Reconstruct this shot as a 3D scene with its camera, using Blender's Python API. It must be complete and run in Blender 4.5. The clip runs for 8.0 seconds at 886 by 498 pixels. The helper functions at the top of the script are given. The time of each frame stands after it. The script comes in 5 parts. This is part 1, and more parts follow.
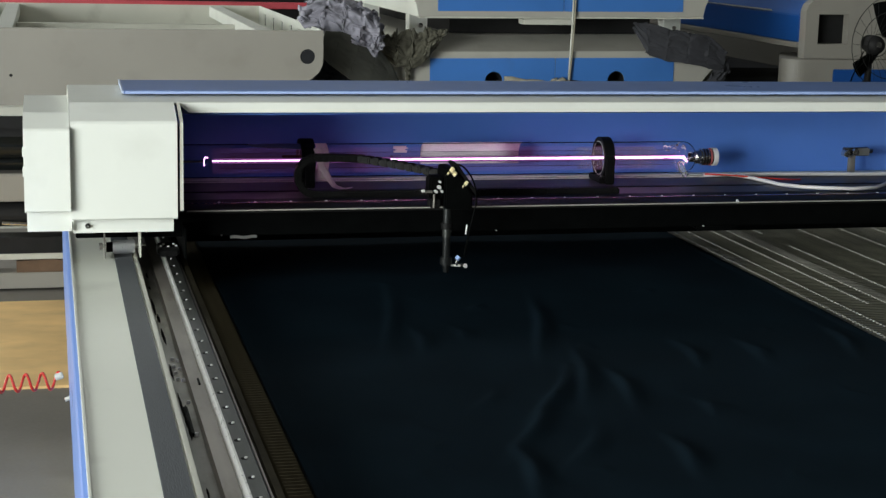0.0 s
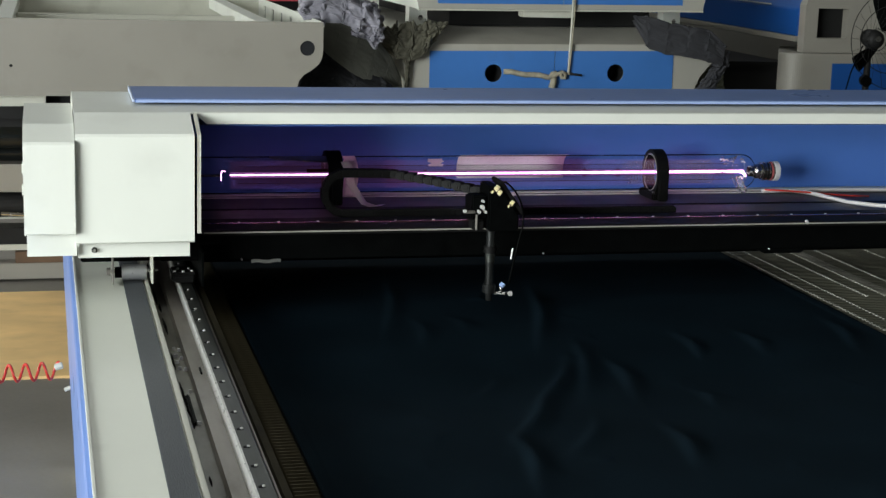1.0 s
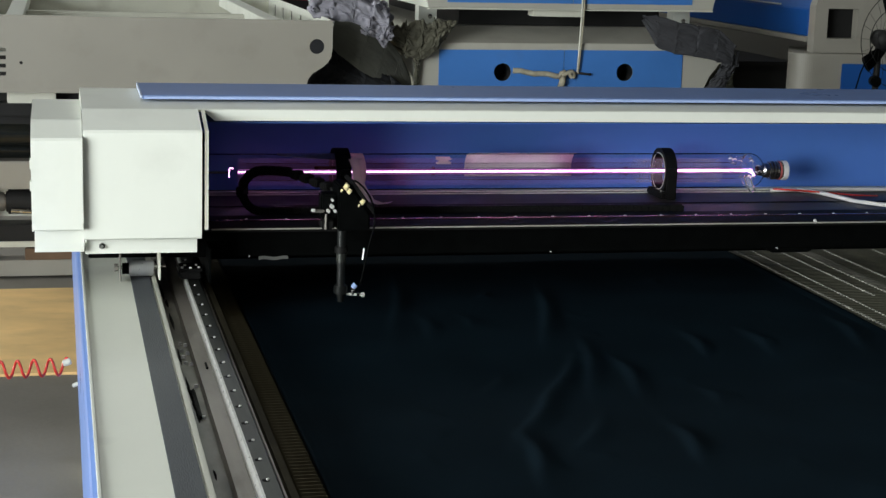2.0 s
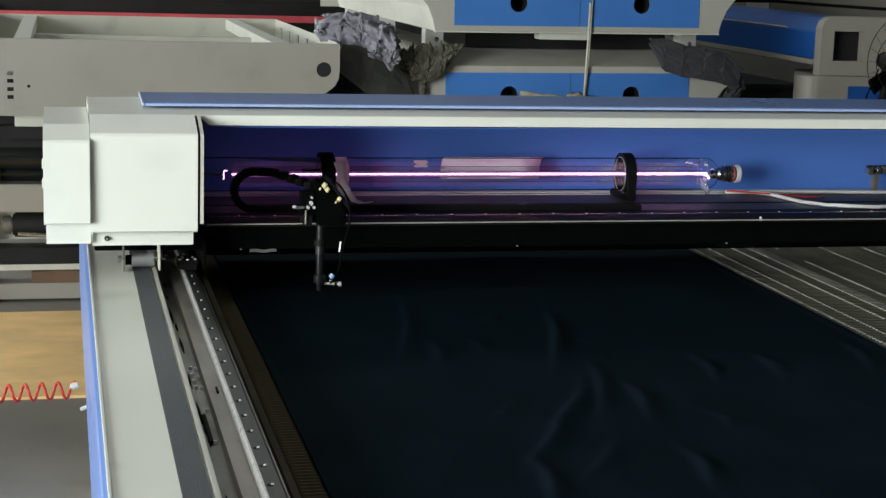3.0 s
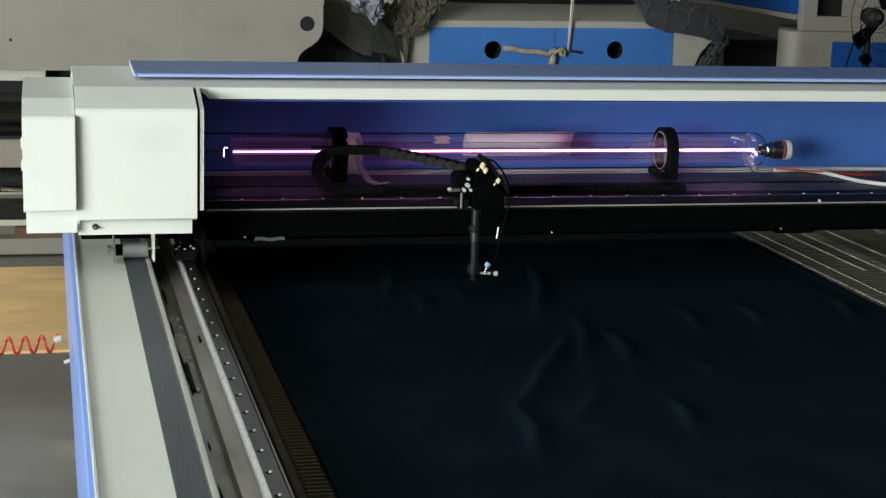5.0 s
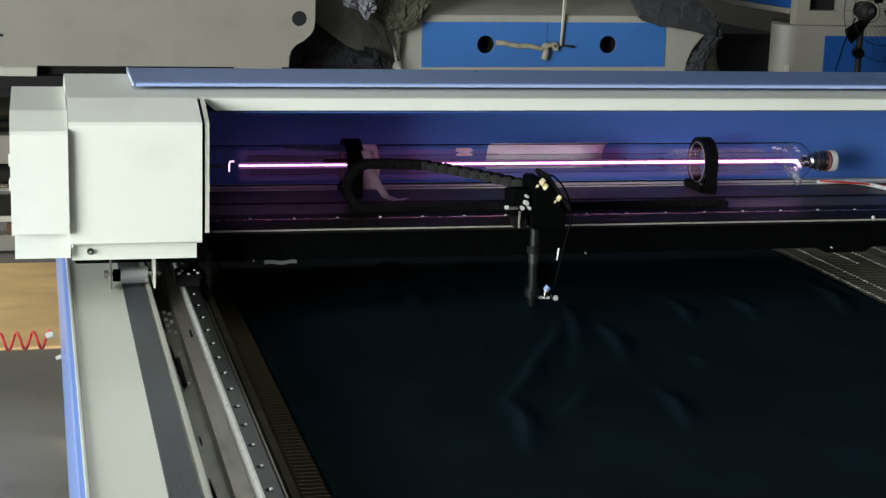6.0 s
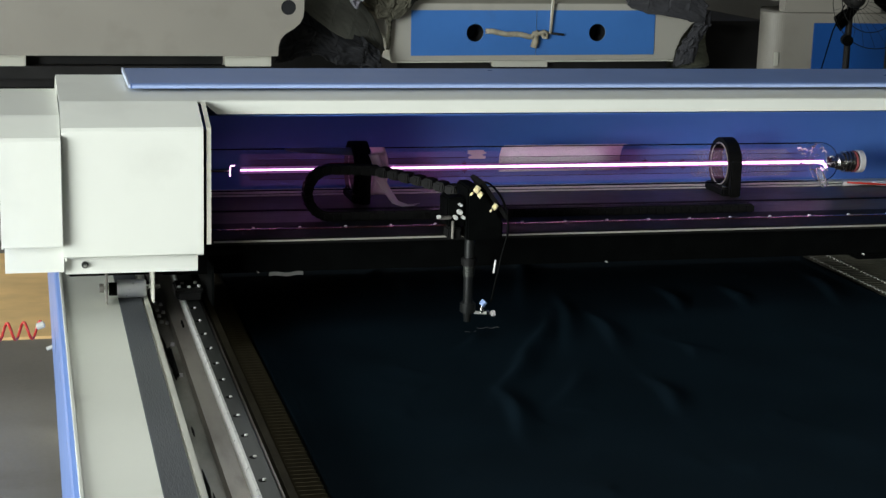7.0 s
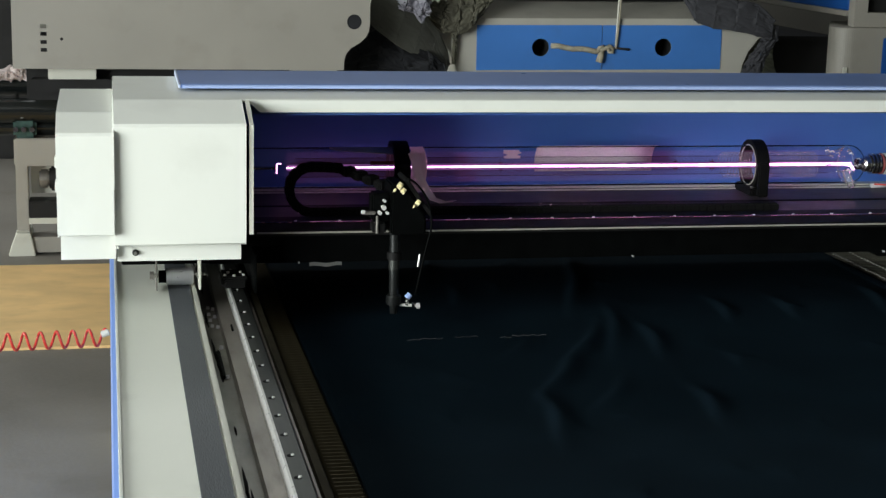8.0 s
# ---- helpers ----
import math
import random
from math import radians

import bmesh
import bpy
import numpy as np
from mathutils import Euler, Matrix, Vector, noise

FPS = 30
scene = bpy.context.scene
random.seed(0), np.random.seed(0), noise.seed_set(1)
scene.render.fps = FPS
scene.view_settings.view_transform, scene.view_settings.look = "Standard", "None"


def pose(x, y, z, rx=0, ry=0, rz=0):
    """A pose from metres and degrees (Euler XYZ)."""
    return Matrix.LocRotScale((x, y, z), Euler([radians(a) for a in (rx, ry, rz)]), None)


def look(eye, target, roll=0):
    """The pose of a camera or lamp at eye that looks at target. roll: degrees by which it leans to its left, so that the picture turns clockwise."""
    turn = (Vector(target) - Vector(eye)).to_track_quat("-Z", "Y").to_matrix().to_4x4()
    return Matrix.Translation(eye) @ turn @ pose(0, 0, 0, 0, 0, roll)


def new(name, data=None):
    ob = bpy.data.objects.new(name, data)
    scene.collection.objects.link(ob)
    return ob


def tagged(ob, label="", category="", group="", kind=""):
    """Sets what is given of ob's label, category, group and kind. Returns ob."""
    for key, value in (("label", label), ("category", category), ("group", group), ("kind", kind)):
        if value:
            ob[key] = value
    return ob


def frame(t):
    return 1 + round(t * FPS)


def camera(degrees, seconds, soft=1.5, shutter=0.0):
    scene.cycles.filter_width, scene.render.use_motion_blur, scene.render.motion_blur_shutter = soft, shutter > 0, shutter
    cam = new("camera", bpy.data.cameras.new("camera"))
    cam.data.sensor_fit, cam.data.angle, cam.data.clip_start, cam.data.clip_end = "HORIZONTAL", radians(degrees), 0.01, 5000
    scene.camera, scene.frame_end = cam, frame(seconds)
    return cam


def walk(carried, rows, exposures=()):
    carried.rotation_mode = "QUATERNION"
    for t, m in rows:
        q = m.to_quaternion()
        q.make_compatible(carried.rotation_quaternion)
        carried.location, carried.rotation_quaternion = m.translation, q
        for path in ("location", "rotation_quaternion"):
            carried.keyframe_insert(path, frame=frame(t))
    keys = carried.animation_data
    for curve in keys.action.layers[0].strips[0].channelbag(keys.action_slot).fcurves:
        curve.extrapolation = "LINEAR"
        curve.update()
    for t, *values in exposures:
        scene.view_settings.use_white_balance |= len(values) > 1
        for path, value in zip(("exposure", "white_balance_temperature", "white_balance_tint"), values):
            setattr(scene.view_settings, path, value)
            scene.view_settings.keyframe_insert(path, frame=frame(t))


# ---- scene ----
# ---- camera ----
WALK = [
    (0.0, 0.0009, -0.0017, 1.6051, 13.854, -11.089, 1.432),
    (0.5, -0.0032, -0.0023, 1.5986, 13.902, -11.095, 1.551),
    (1.0, -0.0085, -0.0060, 1.6012, 13.974, -11.316, 1.697),
    (1.5, -0.0045, 0.0021, 1.5959, 14.022, -11.423, 1.802),
    (1.7, -0.0010, -0.0110, 1.5955, 13.850, -11.440, 1.845),
    (2.8, -0.0110, -0.0170, 1.6000, 13.390, -10.610, 1.790),
    (3.0, -0.0129, -0.0086, 1.5985, 13.430, -10.545, 1.799),
    (3.5, -0.0162, 0.0041, 1.5926, 13.522, -10.943, 2.056),
    (4.0, -0.0160, -0.0031, 1.5930, 13.924, -11.139, 2.168),
    (4.5, -0.0158, 0.0058, 1.5842, 14.095, -11.970, 1.998),
    (4.7, -0.0125, -0.0110, 1.5850, 14.013, -11.965, 1.915),
    (5.8, -0.0060, -0.0200, 1.5780, 14.130, -12.075, 1.890),
    (6.0, -0.0044, -0.0088, 1.5776, 14.250, -12.109, 1.813),
    (6.5, -0.0095, -0.0083, 1.5820, 14.273, -12.428, 1.872),
    (7.0, -0.0075, -0.0103, 1.5809, 14.641, -12.530, 1.675),
    (7.5, 0.0032, -0.0188, 1.5758, 13.824, -12.479, 1.480),
    (8.0, 0.0342, -0.0520, 1.5704, 11.847, -11.968, 1.476),
]


def aimed(x, y, z, yaw, pitch, roll):
    """A camera pose from its place and its yaw to the right of the rails, pitch and roll."""
    a, b = radians(yaw), radians(pitch)
    return look((x, y, z), (x + math.sin(a) * math.cos(b), y + math.cos(a) * math.cos(b), z + math.sin(b)), roll)


cam = camera(30.68, 8.0, soft=1.4)
walk(cam, [(row[0], aimed(*row[1:])) for row in WALK])

# ---- light ----
scene.view_settings.exposure = 0.0
world = bpy.data.worlds.new("sky")
scene.world = world
world.use_nodes = True
sky = world.node_tree.nodes.new("ShaderNodeTexSky")
sky.sky_type, sky.sun_disc = "NISHITA", False
sky.sun_elevation, sky.sun_rotation = radians(40), radians(200)
world.node_tree.links.new(sky.outputs[0], world.node_tree.nodes["Background"].inputs[0])
world.node_tree.nodes["Background"].inputs[1].default_value = 0.1


def area(name, m, sx, sy, watts, color):
    data = bpy.data.lights.new(name, "AREA")
    data.shape, data.size, data.size_y, data.energy, data.color = "RECTANGLE", sx, sy, watts, color
    ob = new(name, data)
    ob.matrix_world = m
    return ob


# daylight through the wide gate in the west wall
area("gate_daylight", look((-5.9, -2.3, 1.95), (0.0, -2.3, 1.95)), 5.9, 3.3, 1390, (0.95, 1.0, 0.975))
# unseen side door and two roof lights, added to brighten the dim parts
area("door_daylight", look((-5.9, 7.2, 1.6), (0.0, 7.2, 1.2)), 2.8, 2.8, 350, (0.98, 1.0, 0.95))
area("roof_daylight", look((-2.4, 0.2, 5.95), (-2.4, 0.2, 0.0)), 2.6, 2.0, 46, (0.95, 1.0, 0.98))
area("roof_daylight", look((0.5, 10.2, 5.95), (0.5, 10.2, 0.0)), 5.0, 2.8, 110, (0.97, 1.0, 0.95))


# ---- materials ----
def mat(name, color, rough=0.5, metal=0.0, var=0.12, scale=6.0, bump=0.0, bscale=120.0, spec=0.5, dirt=0.0, coat=0.0, stretch=(1, 1, 1)):
    m = bpy.data.materials.new(name)
    m.use_nodes = True
    nt = m.node_tree
    n, li = nt.nodes, nt.links
    p = n["Principled BSDF"]
    p.inputs["Roughness"].default_value = rough
    p.inputs["Metallic"].default_value = metal
    p.inputs["Specular IOR Level"].default_value = spec
    p.inputs["Coat Weight"].default_value = coat
    co = n.new("ShaderNodeTexCoord")
    mp = n.new("ShaderNodeMapping")
    mp.inputs["Scale"].default_value = stretch
    li.new(co.outputs["Object"], mp.inputs["Vector"])
    big = n.new("ShaderNodeTexNoise")
    big.inputs["Scale"].default_value, big.inputs["Detail"].default_value = scale, 6.0
    fine = n.new("ShaderNodeTexNoise")
    fine.inputs["Scale"].default_value, fine.inputs["Detail"].default_value = bscale, 3.0
    li.new(mp.outputs[0], big.inputs["Vector"])
    li.new(mp.outputs[0], fine.inputs["Vector"])
    ramp = n.new("ShaderNodeValToRGB")
    lo = [c * (1 - var) for c in color]
    hi = [min(1, c * (1 + var)) for c in color]
    ramp.color_ramp.elements[0].position, ramp.color_ramp.elements[0].color = 0.3, (*lo, 1)
    ramp.color_ramp.elements[1].position, ramp.color_ramp.elements[1].color = 0.7, (*hi, 1)
    li.new(big.outputs["Fac"], ramp.inputs["Fac"])
    out = ramp.outputs["Color"]
    if dirt > 0:
        spots = n.new("ShaderNodeTexNoise")
        spots.inputs["Scale"].default_value, spots.inputs["Detail"].default_value = scale * 2.3, 9.0
        li.new(mp.outputs[0], spots.inputs["Vector"])
        r2 = n.new("ShaderNodeValToRGB")
        r2.color_ramp.elements[0].position, r2.color_ramp.elements[0].color = 0.56, (0, 0, 0, 1)
        r2.color_ramp.elements[1].position, r2.color_ramp.elements[1].color = 0.74, (dirt, dirt, dirt, 1)
        li.new(spots.outputs["Fac"], r2.inputs["Fac"])
        mix = n.new("ShaderNodeMixRGB")
        mix.inputs["Color2"].default_value = (0.09, 0.075, 0.05, 1)
        li.new(r2.outputs["Color"], mix.inputs["Fac"])
        li.new(out, mix.inputs["Color1"])
        out = mix.outputs["Color"]
    li.new(out, p.inputs["Base Color"])
    rr = n.new("ShaderNodeMapRange")
    rr.inputs["To Min"].default_value, rr.inputs["To Max"].default_value = max(0.02, rough - 0.08), min(1, rough + 0.08)
    li.new(fine.outputs["Fac"], rr.inputs["Value"])
    li.new(rr.outputs[0], p.inputs["Roughness"])
    if bump > 0:
        b = n.new("ShaderNodeBump")
        b.inputs["Strength"].default_value, b.inputs["Distance"].default_value = bump, 0.002
        li.new(fine.outputs["Fac"], b.inputs["Height"])
        li.new(b.outputs[0], p.inputs["Normal"])
    return m


def glass_mat(name, tint=(0.97, 0.98, 0.98), gloss=1.45):
    m = bpy.data.materials.new(name)
    m.use_nodes = True
    n, li = m.node_tree.nodes, m.node_tree.links
    n.remove(n["Principled BSDF"])
    tr, gl, fr, mx = (n.new(k) for k in ("ShaderNodeBsdfTransparent", "ShaderNodeBsdfGlossy", "ShaderNodeFresnel", "ShaderNodeMixShader"))
    tr.inputs["Color"].default_value = (*tint, 1)
    gl.inputs["Roughness"].default_value = 0.03
    fr.inputs["IOR"].default_value = gloss
    li.new(fr.outputs[0], mx.inputs[0])
    li.new(tr.outputs[0], mx.inputs[1])
    li.new(gl.outputs[0], mx.inputs[2])
    li.new(mx.outputs[0], n["Material Output"].inputs["Surface"])
    return m


def glow_mat(name, color, strength):
    m = bpy.data.materials.new(name)
    m.use_nodes = True
    p = m.node_tree.nodes["Principled BSDF"]
    p.inputs["Base Color"].default_value = (0.8, 0.6, 0.9, 1)
    p.inputs["Emission Color"].default_value = (*color, 1)
    p.inputs["Emission Strength"].default_value = strength
    return m


WHITE = mat("white_powder_coat", (0.72, 0.74, 0.685), 0.42, var=0.03, scale=3, bump=0.05, bscale=400, dirt=0.10)
FRAME_WHITE = mat("white_frame_paint", (0.84, 0.86, 0.77), 0.38, var=0.04, scale=1.5, bump=0.05, bscale=300, dirt=0.26)
BLUE = mat("blue_paint", (0.13, 0.22, 0.50), 0.3, var=0.05, scale=5, bscale=8)
INNER_BLUE = mat("inner_blue_paint", (0.075, 0.185, 0.56), 0.45, var=0.06, scale=5)
BG_BLUE = mat("machine_blue_paint", (0.052, 0.185, 0.53), 0.4, var=0.06, scale=5, dirt=0.1)
DEEP_BLUE = mat("deep_blue_paint", (0.012, 0.085, 0.33), 0.35, var=0.06, scale=5)
GREY = mat("grey_machine_paint", (0.30, 0.285, 0.25), 0.5, var=0.05, scale=3, dirt=0.15)
PALE = mat("pale_grey_paint", (0.56, 0.56, 0.49), 0.45, var=0.05, scale=4, dirt=0.2)
BLACK = mat("black_anodised", (0.0018, 0.0021, 0.0021), 0.5, var=0.3, scale=30, spec=0.03)
MATT = mat("matt_black_plastic", (0.005, 0.005, 0.005), 0.6, var=0.3, scale=40, bump=0.2, spec=0.15)
SHELF = mat("dark_polished_beam", (0.050, 0.045, 0.042), 0.42, metal=0.0, var=0.55, scale=8, spec=0.15, dirt=0.2, stretch=(0.2, 1, 1))
STEEL = mat("bright_steel", (0.62, 0.62, 0.60), 0.25, metal=1.0, var=0.1, scale=40, stretch=(1, 0.1, 1))
DULL = mat("worn_steel", (0.20, 0.19, 0.17), 0.45, metal=0.5, var=0.4, scale=14, bump=0.2, bscale=90, dirt=0.5, stretch=(1, 0.15, 1))
PLATE = mat("worn_plate_steel", (0.31, 0.285, 0.255), 0.42, metal=0.25, var=0.4, scale=10, bump=0.3, bscale=60, dirt=0.75, stretch=(1, 0.25, 1))
CHANNEL = mat("greasy_channel", (0.20, 0.19, 0.165), 0.4, metal=0.2, var=0.6, scale=16, bump=0.4, bscale=70, dirt=0.7, stretch=(1, 0.3, 1))
RAIL = mat("rail_steel", (0.055, 0.059, 0.054), 0.4, metal=0.7, var=0.15, scale=20, stretch=(1, 0.1, 1))
ALU = mat("brushed_aluminium", (0.55, 0.55, 0.53), 0.35, metal=0.9, var=0.12, scale=25, stretch=(0.1, 1, 1))
BELT = mat("grey_belt_rubber", (0.070, 0.078, 0.088), 0.6, var=0.12, scale=9, bump=0.3, bscale=500, stretch=(1, 0.2, 1))
FABRIC = mat("navy_cloth", (0.0046, 0.0110, 0.0168), 0.9, var=0.2, scale=5, bump=0.25, bscale=900, spec=0.03)
BED = mat("bed_steel", (0.15, 0.148, 0.112), 0.40, metal=0.4, var=0.35, scale=18, bump=0.3, bscale=200)
BRASS = mat("brass", (0.95, 0.80, 0.48), 0.4, metal=0.2, var=0.15, scale=60)
PAPER = mat("paper_label", (0.78, 0.77, 0.76), 0.6, var=0.04, scale=12)
TAPE = mat("white_tape", (0.86, 0.82, 0.80), 0.6, var=0.08, scale=30)
GLASS = glass_mat("tube_glass", gloss=1.055)
INNER_GLASS = glass_mat("inner_glass", (0.985, 0.98, 0.99), 1.05)


def glint_glass_mat(name):
    """Clear glass with white mixed in to stand in for glints, for spirals and beads."""
    m = glass_mat(name, gloss=1.5)
    n, li = m.node_tree.nodes, m.node_tree.links
    df, mx = n.new("ShaderNodeBsdfPrincipled"), n.new("ShaderNodeMixShader")
    df.inputs["Base Color"].default_value, df.inputs["Roughness"].default_value = (0.8, 0.8, 0.82, 1), 0.15
    mx.inputs[0].default_value = 0.13
    out = n["Material Output"]
    li.new(out.inputs["Surface"].links[0].from_socket, mx.inputs[1])
    li.new(df.outputs[0], mx.inputs[2])
    li.new(mx.outputs[0], out.inputs["Surface"])
    return m


def sheath_mat(name, color, strength):
    """A thin luminous gas sheath, clear but for its own light."""
    m = bpy.data.materials.new(name)
    m.use_nodes = True
    n, li = m.node_tree.nodes, m.node_tree.links
    n.remove(n["Principled BSDF"])
    tr, em, ad = n.new("ShaderNodeBsdfTransparent"), n.new("ShaderNodeEmission"), n.new("ShaderNodeAddShader")
    em.inputs["Color"].default_value, em.inputs["Strength"].default_value = (*color, 1), strength
    li.new(tr.outputs[0], ad.inputs[0])
    li.new(em.outputs[0], ad.inputs[1])
    li.new(ad.outputs[0], n["Material Output"].inputs["Surface"])
    return m


SHEATH = sheath_mat("gas_sheath_glow", (0.66, 0.24, 0.80), 0.11)
# violet haze in the tube put in as emission, weaker towards its left end
HALO = sheath_mat("tube_haze_glow", (0.72, 0.24, 0.62), 0.027)
FAINT_HALO = sheath_mat("faint_tube_haze_glow", (0.70, 0.24, 0.60), 0.012)
GLINT_GLASS = glint_glass_mat("glint_glass")
GLOW = glow_mat("discharge_glow", (1.0, 0.44, 0.86), 3.8)
ROLLER = mat("turned_steel", (0.68, 0.69, 0.71), 0.30, metal=0.85, var=0.08, scale=20)
ZINC = mat("zinc_plated", (0.72, 0.72, 0.70), 0.3, metal=0.35, var=0.1, scale=60)
RED = mat("red_plastic", (0.55, 0.03, 0.02), 0.35, var=0.1, scale=20)
FLOOR = mat("concrete_floor", (0.205, 0.193, 0.172), 0.6, var=0.16, scale=1.6, bump=0.3, bscale=60, dirt=0.3)
WOOD = mat("plywood", (0.86, 0.59, 0.27), 0.6, var=0.14, scale=4.0, bump=0.15, bscale=60, dirt=0.12, stretch=(0.9, 1.4, 1))
CLOTH_GREY = mat("lilac_grey_cloth", (0.29, 0.285, 0.335), 0.9, var=0.4, scale=9, bump=0.5, bscale=300)
CLOTH_DARK = mat("dark_cloth", (0.035, 0.036, 0.042), 0.9, var=0.25, scale=9, bump=0.5, bscale=300)
CLOTH_BLACK = mat("black_cloth", (0.012, 0.013, 0.016), 0.9, var=0.3, scale=9, bump=0.5, bscale=300)
SACK = mat("brown_grey_sacking", (0.075, 0.072, 0.052), 0.9, var=0.3, scale=14, bump=0.6, bscale=150)
ROPE = mat("hemp_rope", (0.36, 0.33, 0.25), 0.9, var=0.2, scale=40, bump=0.6, bscale=200)
WALL = mat("plaster_wall", (0.15, 0.145, 0.13), 0.8, var=0.1, scale=1.5, bump=0.2, bscale=40, dirt=0.2)
OLIVE = mat("olive_grey_canvas", (0.11, 0.112, 0.095), 0.85, var=0.25, scale=6, bump=0.4, bscale=200)
BARREL = mat("dark_anodised_barrel", (0.022, 0.024, 0.024), 0.35, metal=0.6, var=0.2, scale=40, stretch=(1, 1, 0.1))


def see_through(m, amount):
    """Lets part of the light through a thin sheet."""
    nt = m.node_tree
    p, out = nt.nodes["Principled BSDF"], nt.nodes["Material Output"]
    tr, mix = nt.nodes.new("ShaderNodeBsdfTranslucent"), nt.nodes.new("ShaderNodeMixShader")
    tr.inputs["Color"].default_value = (0.92, 0.84, 0.84, 1)
    mix.inputs[0].default_value = amount
    nt.links.new(p.outputs[0], mix.inputs[1])
    nt.links.new(tr.outputs[0], mix.inputs[2])
    nt.links.new(mix.outputs[0], out.inputs["Surface"])


see_through(TAPE, 0.7)
see_through(PAPER, 0.25)
TOOTH = mat("brown_steel", (0.17, 0.145, 0.09), 0.6, metal=0.2, var=0.4, scale=25, spec=0.1)
BED_WALL = mat("dark_bed_wall", (0.050, 0.044, 0.030), 0.7, var=0.3, scale=12, bump=0.2, spec=0.05)
RED_GLEAM = mat("red_tinted_gleam_strip", (0.26, 0.09, 0.085), 0.25, metal=0.9, var=0.2, scale=20)
DARK_STEEL = mat("dark_steel", (0.014, 0.014, 0.014), 0.55, var=0.3, scale=7, spec=0.2)
LINT = mat("pale_lint", (0.06, 0.062, 0.068), 0.9, var=0.3, scale=60)
CHAIN = mat("bright_chain_links", (0.46, 0.46, 0.42), 0.4, metal=0.2, var=0.35, scale=30)
SHEEN = mat("sheen_slats", (0.36, 0.35, 0.31), 0.35, metal=0.3, var=0.5, scale=9, stretch=(6, 0.6, 1))
GLINT = mat("painted_glint", (0.75, 0.74, 0.78), 0.12, var=0.1, scale=60)
REFLECTION = mat("reflection_film", (0.45, 0.43, 0.47), 0.5, var=0.1, scale=20)
RUST_LABEL = mat("dull_red_label", (0.30, 0.07, 0.07), 0.6, var=0.3, scale=60)
DARK_CHROME = mat("dark_polished_metal", (0.16, 0.15, 0.15), 0.18, metal=0.9, var=0.2, scale=30)
# darker copy of the plaster, to cut bounce from unseen walls
WALL_DARK = mat("low_bounce_plaster", (0.045, 0.044, 0.040), 0.85, var=0.15, scale=1.5, bump=0.2, bscale=40)
GREY_LIGHT = mat("light_grey_machine_paint", (0.40, 0.39, 0.345), 0.5, var=0.05, scale=3, dirt=0.15)
WIRE_WHITE = mat("white_cable", (0.6, 0.58, 0.58), 0.5, var=0.05, scale=20)

# ---- building helpers ----
BASE = {}


def thing(name, base, label, category, group="", kind=""):
    ob = new(name)
    ob.location = base
    BASE[ob.name] = Vector(base)
    return tagged(ob, label, category, group, kind)


def part(name, bm, material, parent, label="", smooth=False):
    """Links a bmesh, made at its place in the world, as one mesh under a thing or a part."""
    base = BASE[parent.name]
    bmesh.ops.translate(bm, verts=bm.verts, vec=-base)
    me = bpy.data.meshes.new(name)
    bm.to_mesh(me)
    bm.free()
    me.materials.append(material)
    if smooth:
        for p in me.polygons:
            p.use_smooth = True
    ob = new(name, me)
    ob.parent = parent
    BASE[ob.name] = base
    if label:
        ob["label"] = label
    return ob


def setting(name, bm, material, label, category="", kind="structure"):
    me = bpy.data.meshes.new(name)
    bm.to_mesh(me)
    bm.free()
    me.materials.append(material)
    return tagged(new(name, me), label, category or name, kind=kind)


def box(x0, x1, y0, y1, z0, z1, bevel=0.0, bm=None):
    b = bmesh.new()
    vs = [b.verts.new(p) for p in ((x0, y0, z0), (x1, y0, z0), (x1, y1, z0), (x0, y1, z0), (x0, y0, z1), (x1, y0, z1), (x1, y1, z1), (x0, y1, z1))]
    for f in ((3, 2, 1, 0), (4, 5, 6, 7), (0, 1, 5, 4), (1, 2, 6, 5), (2, 3, 7, 6), (3, 0, 4, 7)):
        b.faces.new([vs[i] for i in f])
    if bevel > 0:
        bmesh.ops.bevel(b, geom=list(b.edges), offset=bevel, segments=2, affect="EDGES", clamp_overlap=True)
    return join(bm, b)


def join(bm, b):
    if bm is None:
        return b
    me = bpy.data.meshes.new("tmp")
    b.to_mesh(me)
    b.free()
    bm.from_mesh(me)
    bpy.data.meshes.remove(me)
    return bm


def prism(profile, x0, x1, axis="x", bevel=0.0, bm=None):
    """Extrudes a closed profile along an axis: (y, z) along x, (x, z) along y, (x, y) along z."""
    def at(p, w):
        return {"x": (w, p[0], p[1]), "y": (p[0], w, p[1]), "z": (p[0], p[1], w)}[axis]
    b = bmesh.new()
    a = [b.verts.new(at(p, x0)) for p in profile]
    c = [b.verts.new(at(p, x1)) for p in profile]
    n = len(profile)
    b.faces.new(a[::-1])
    b.faces.new(c)
    for i in range(n):
        b.faces.new((a[i], a[(i + 1) % n], c[(i + 1) % n], c[i]))
    bmesh.ops.recalc_face_normals(b, faces=b.faces)
    if bevel > 0:
        bmesh.ops.bevel(b, geom=list(b.edges), offset=bevel, segments=2, affect="EDGES", clamp_overlap=True)
    return join(bm, b)


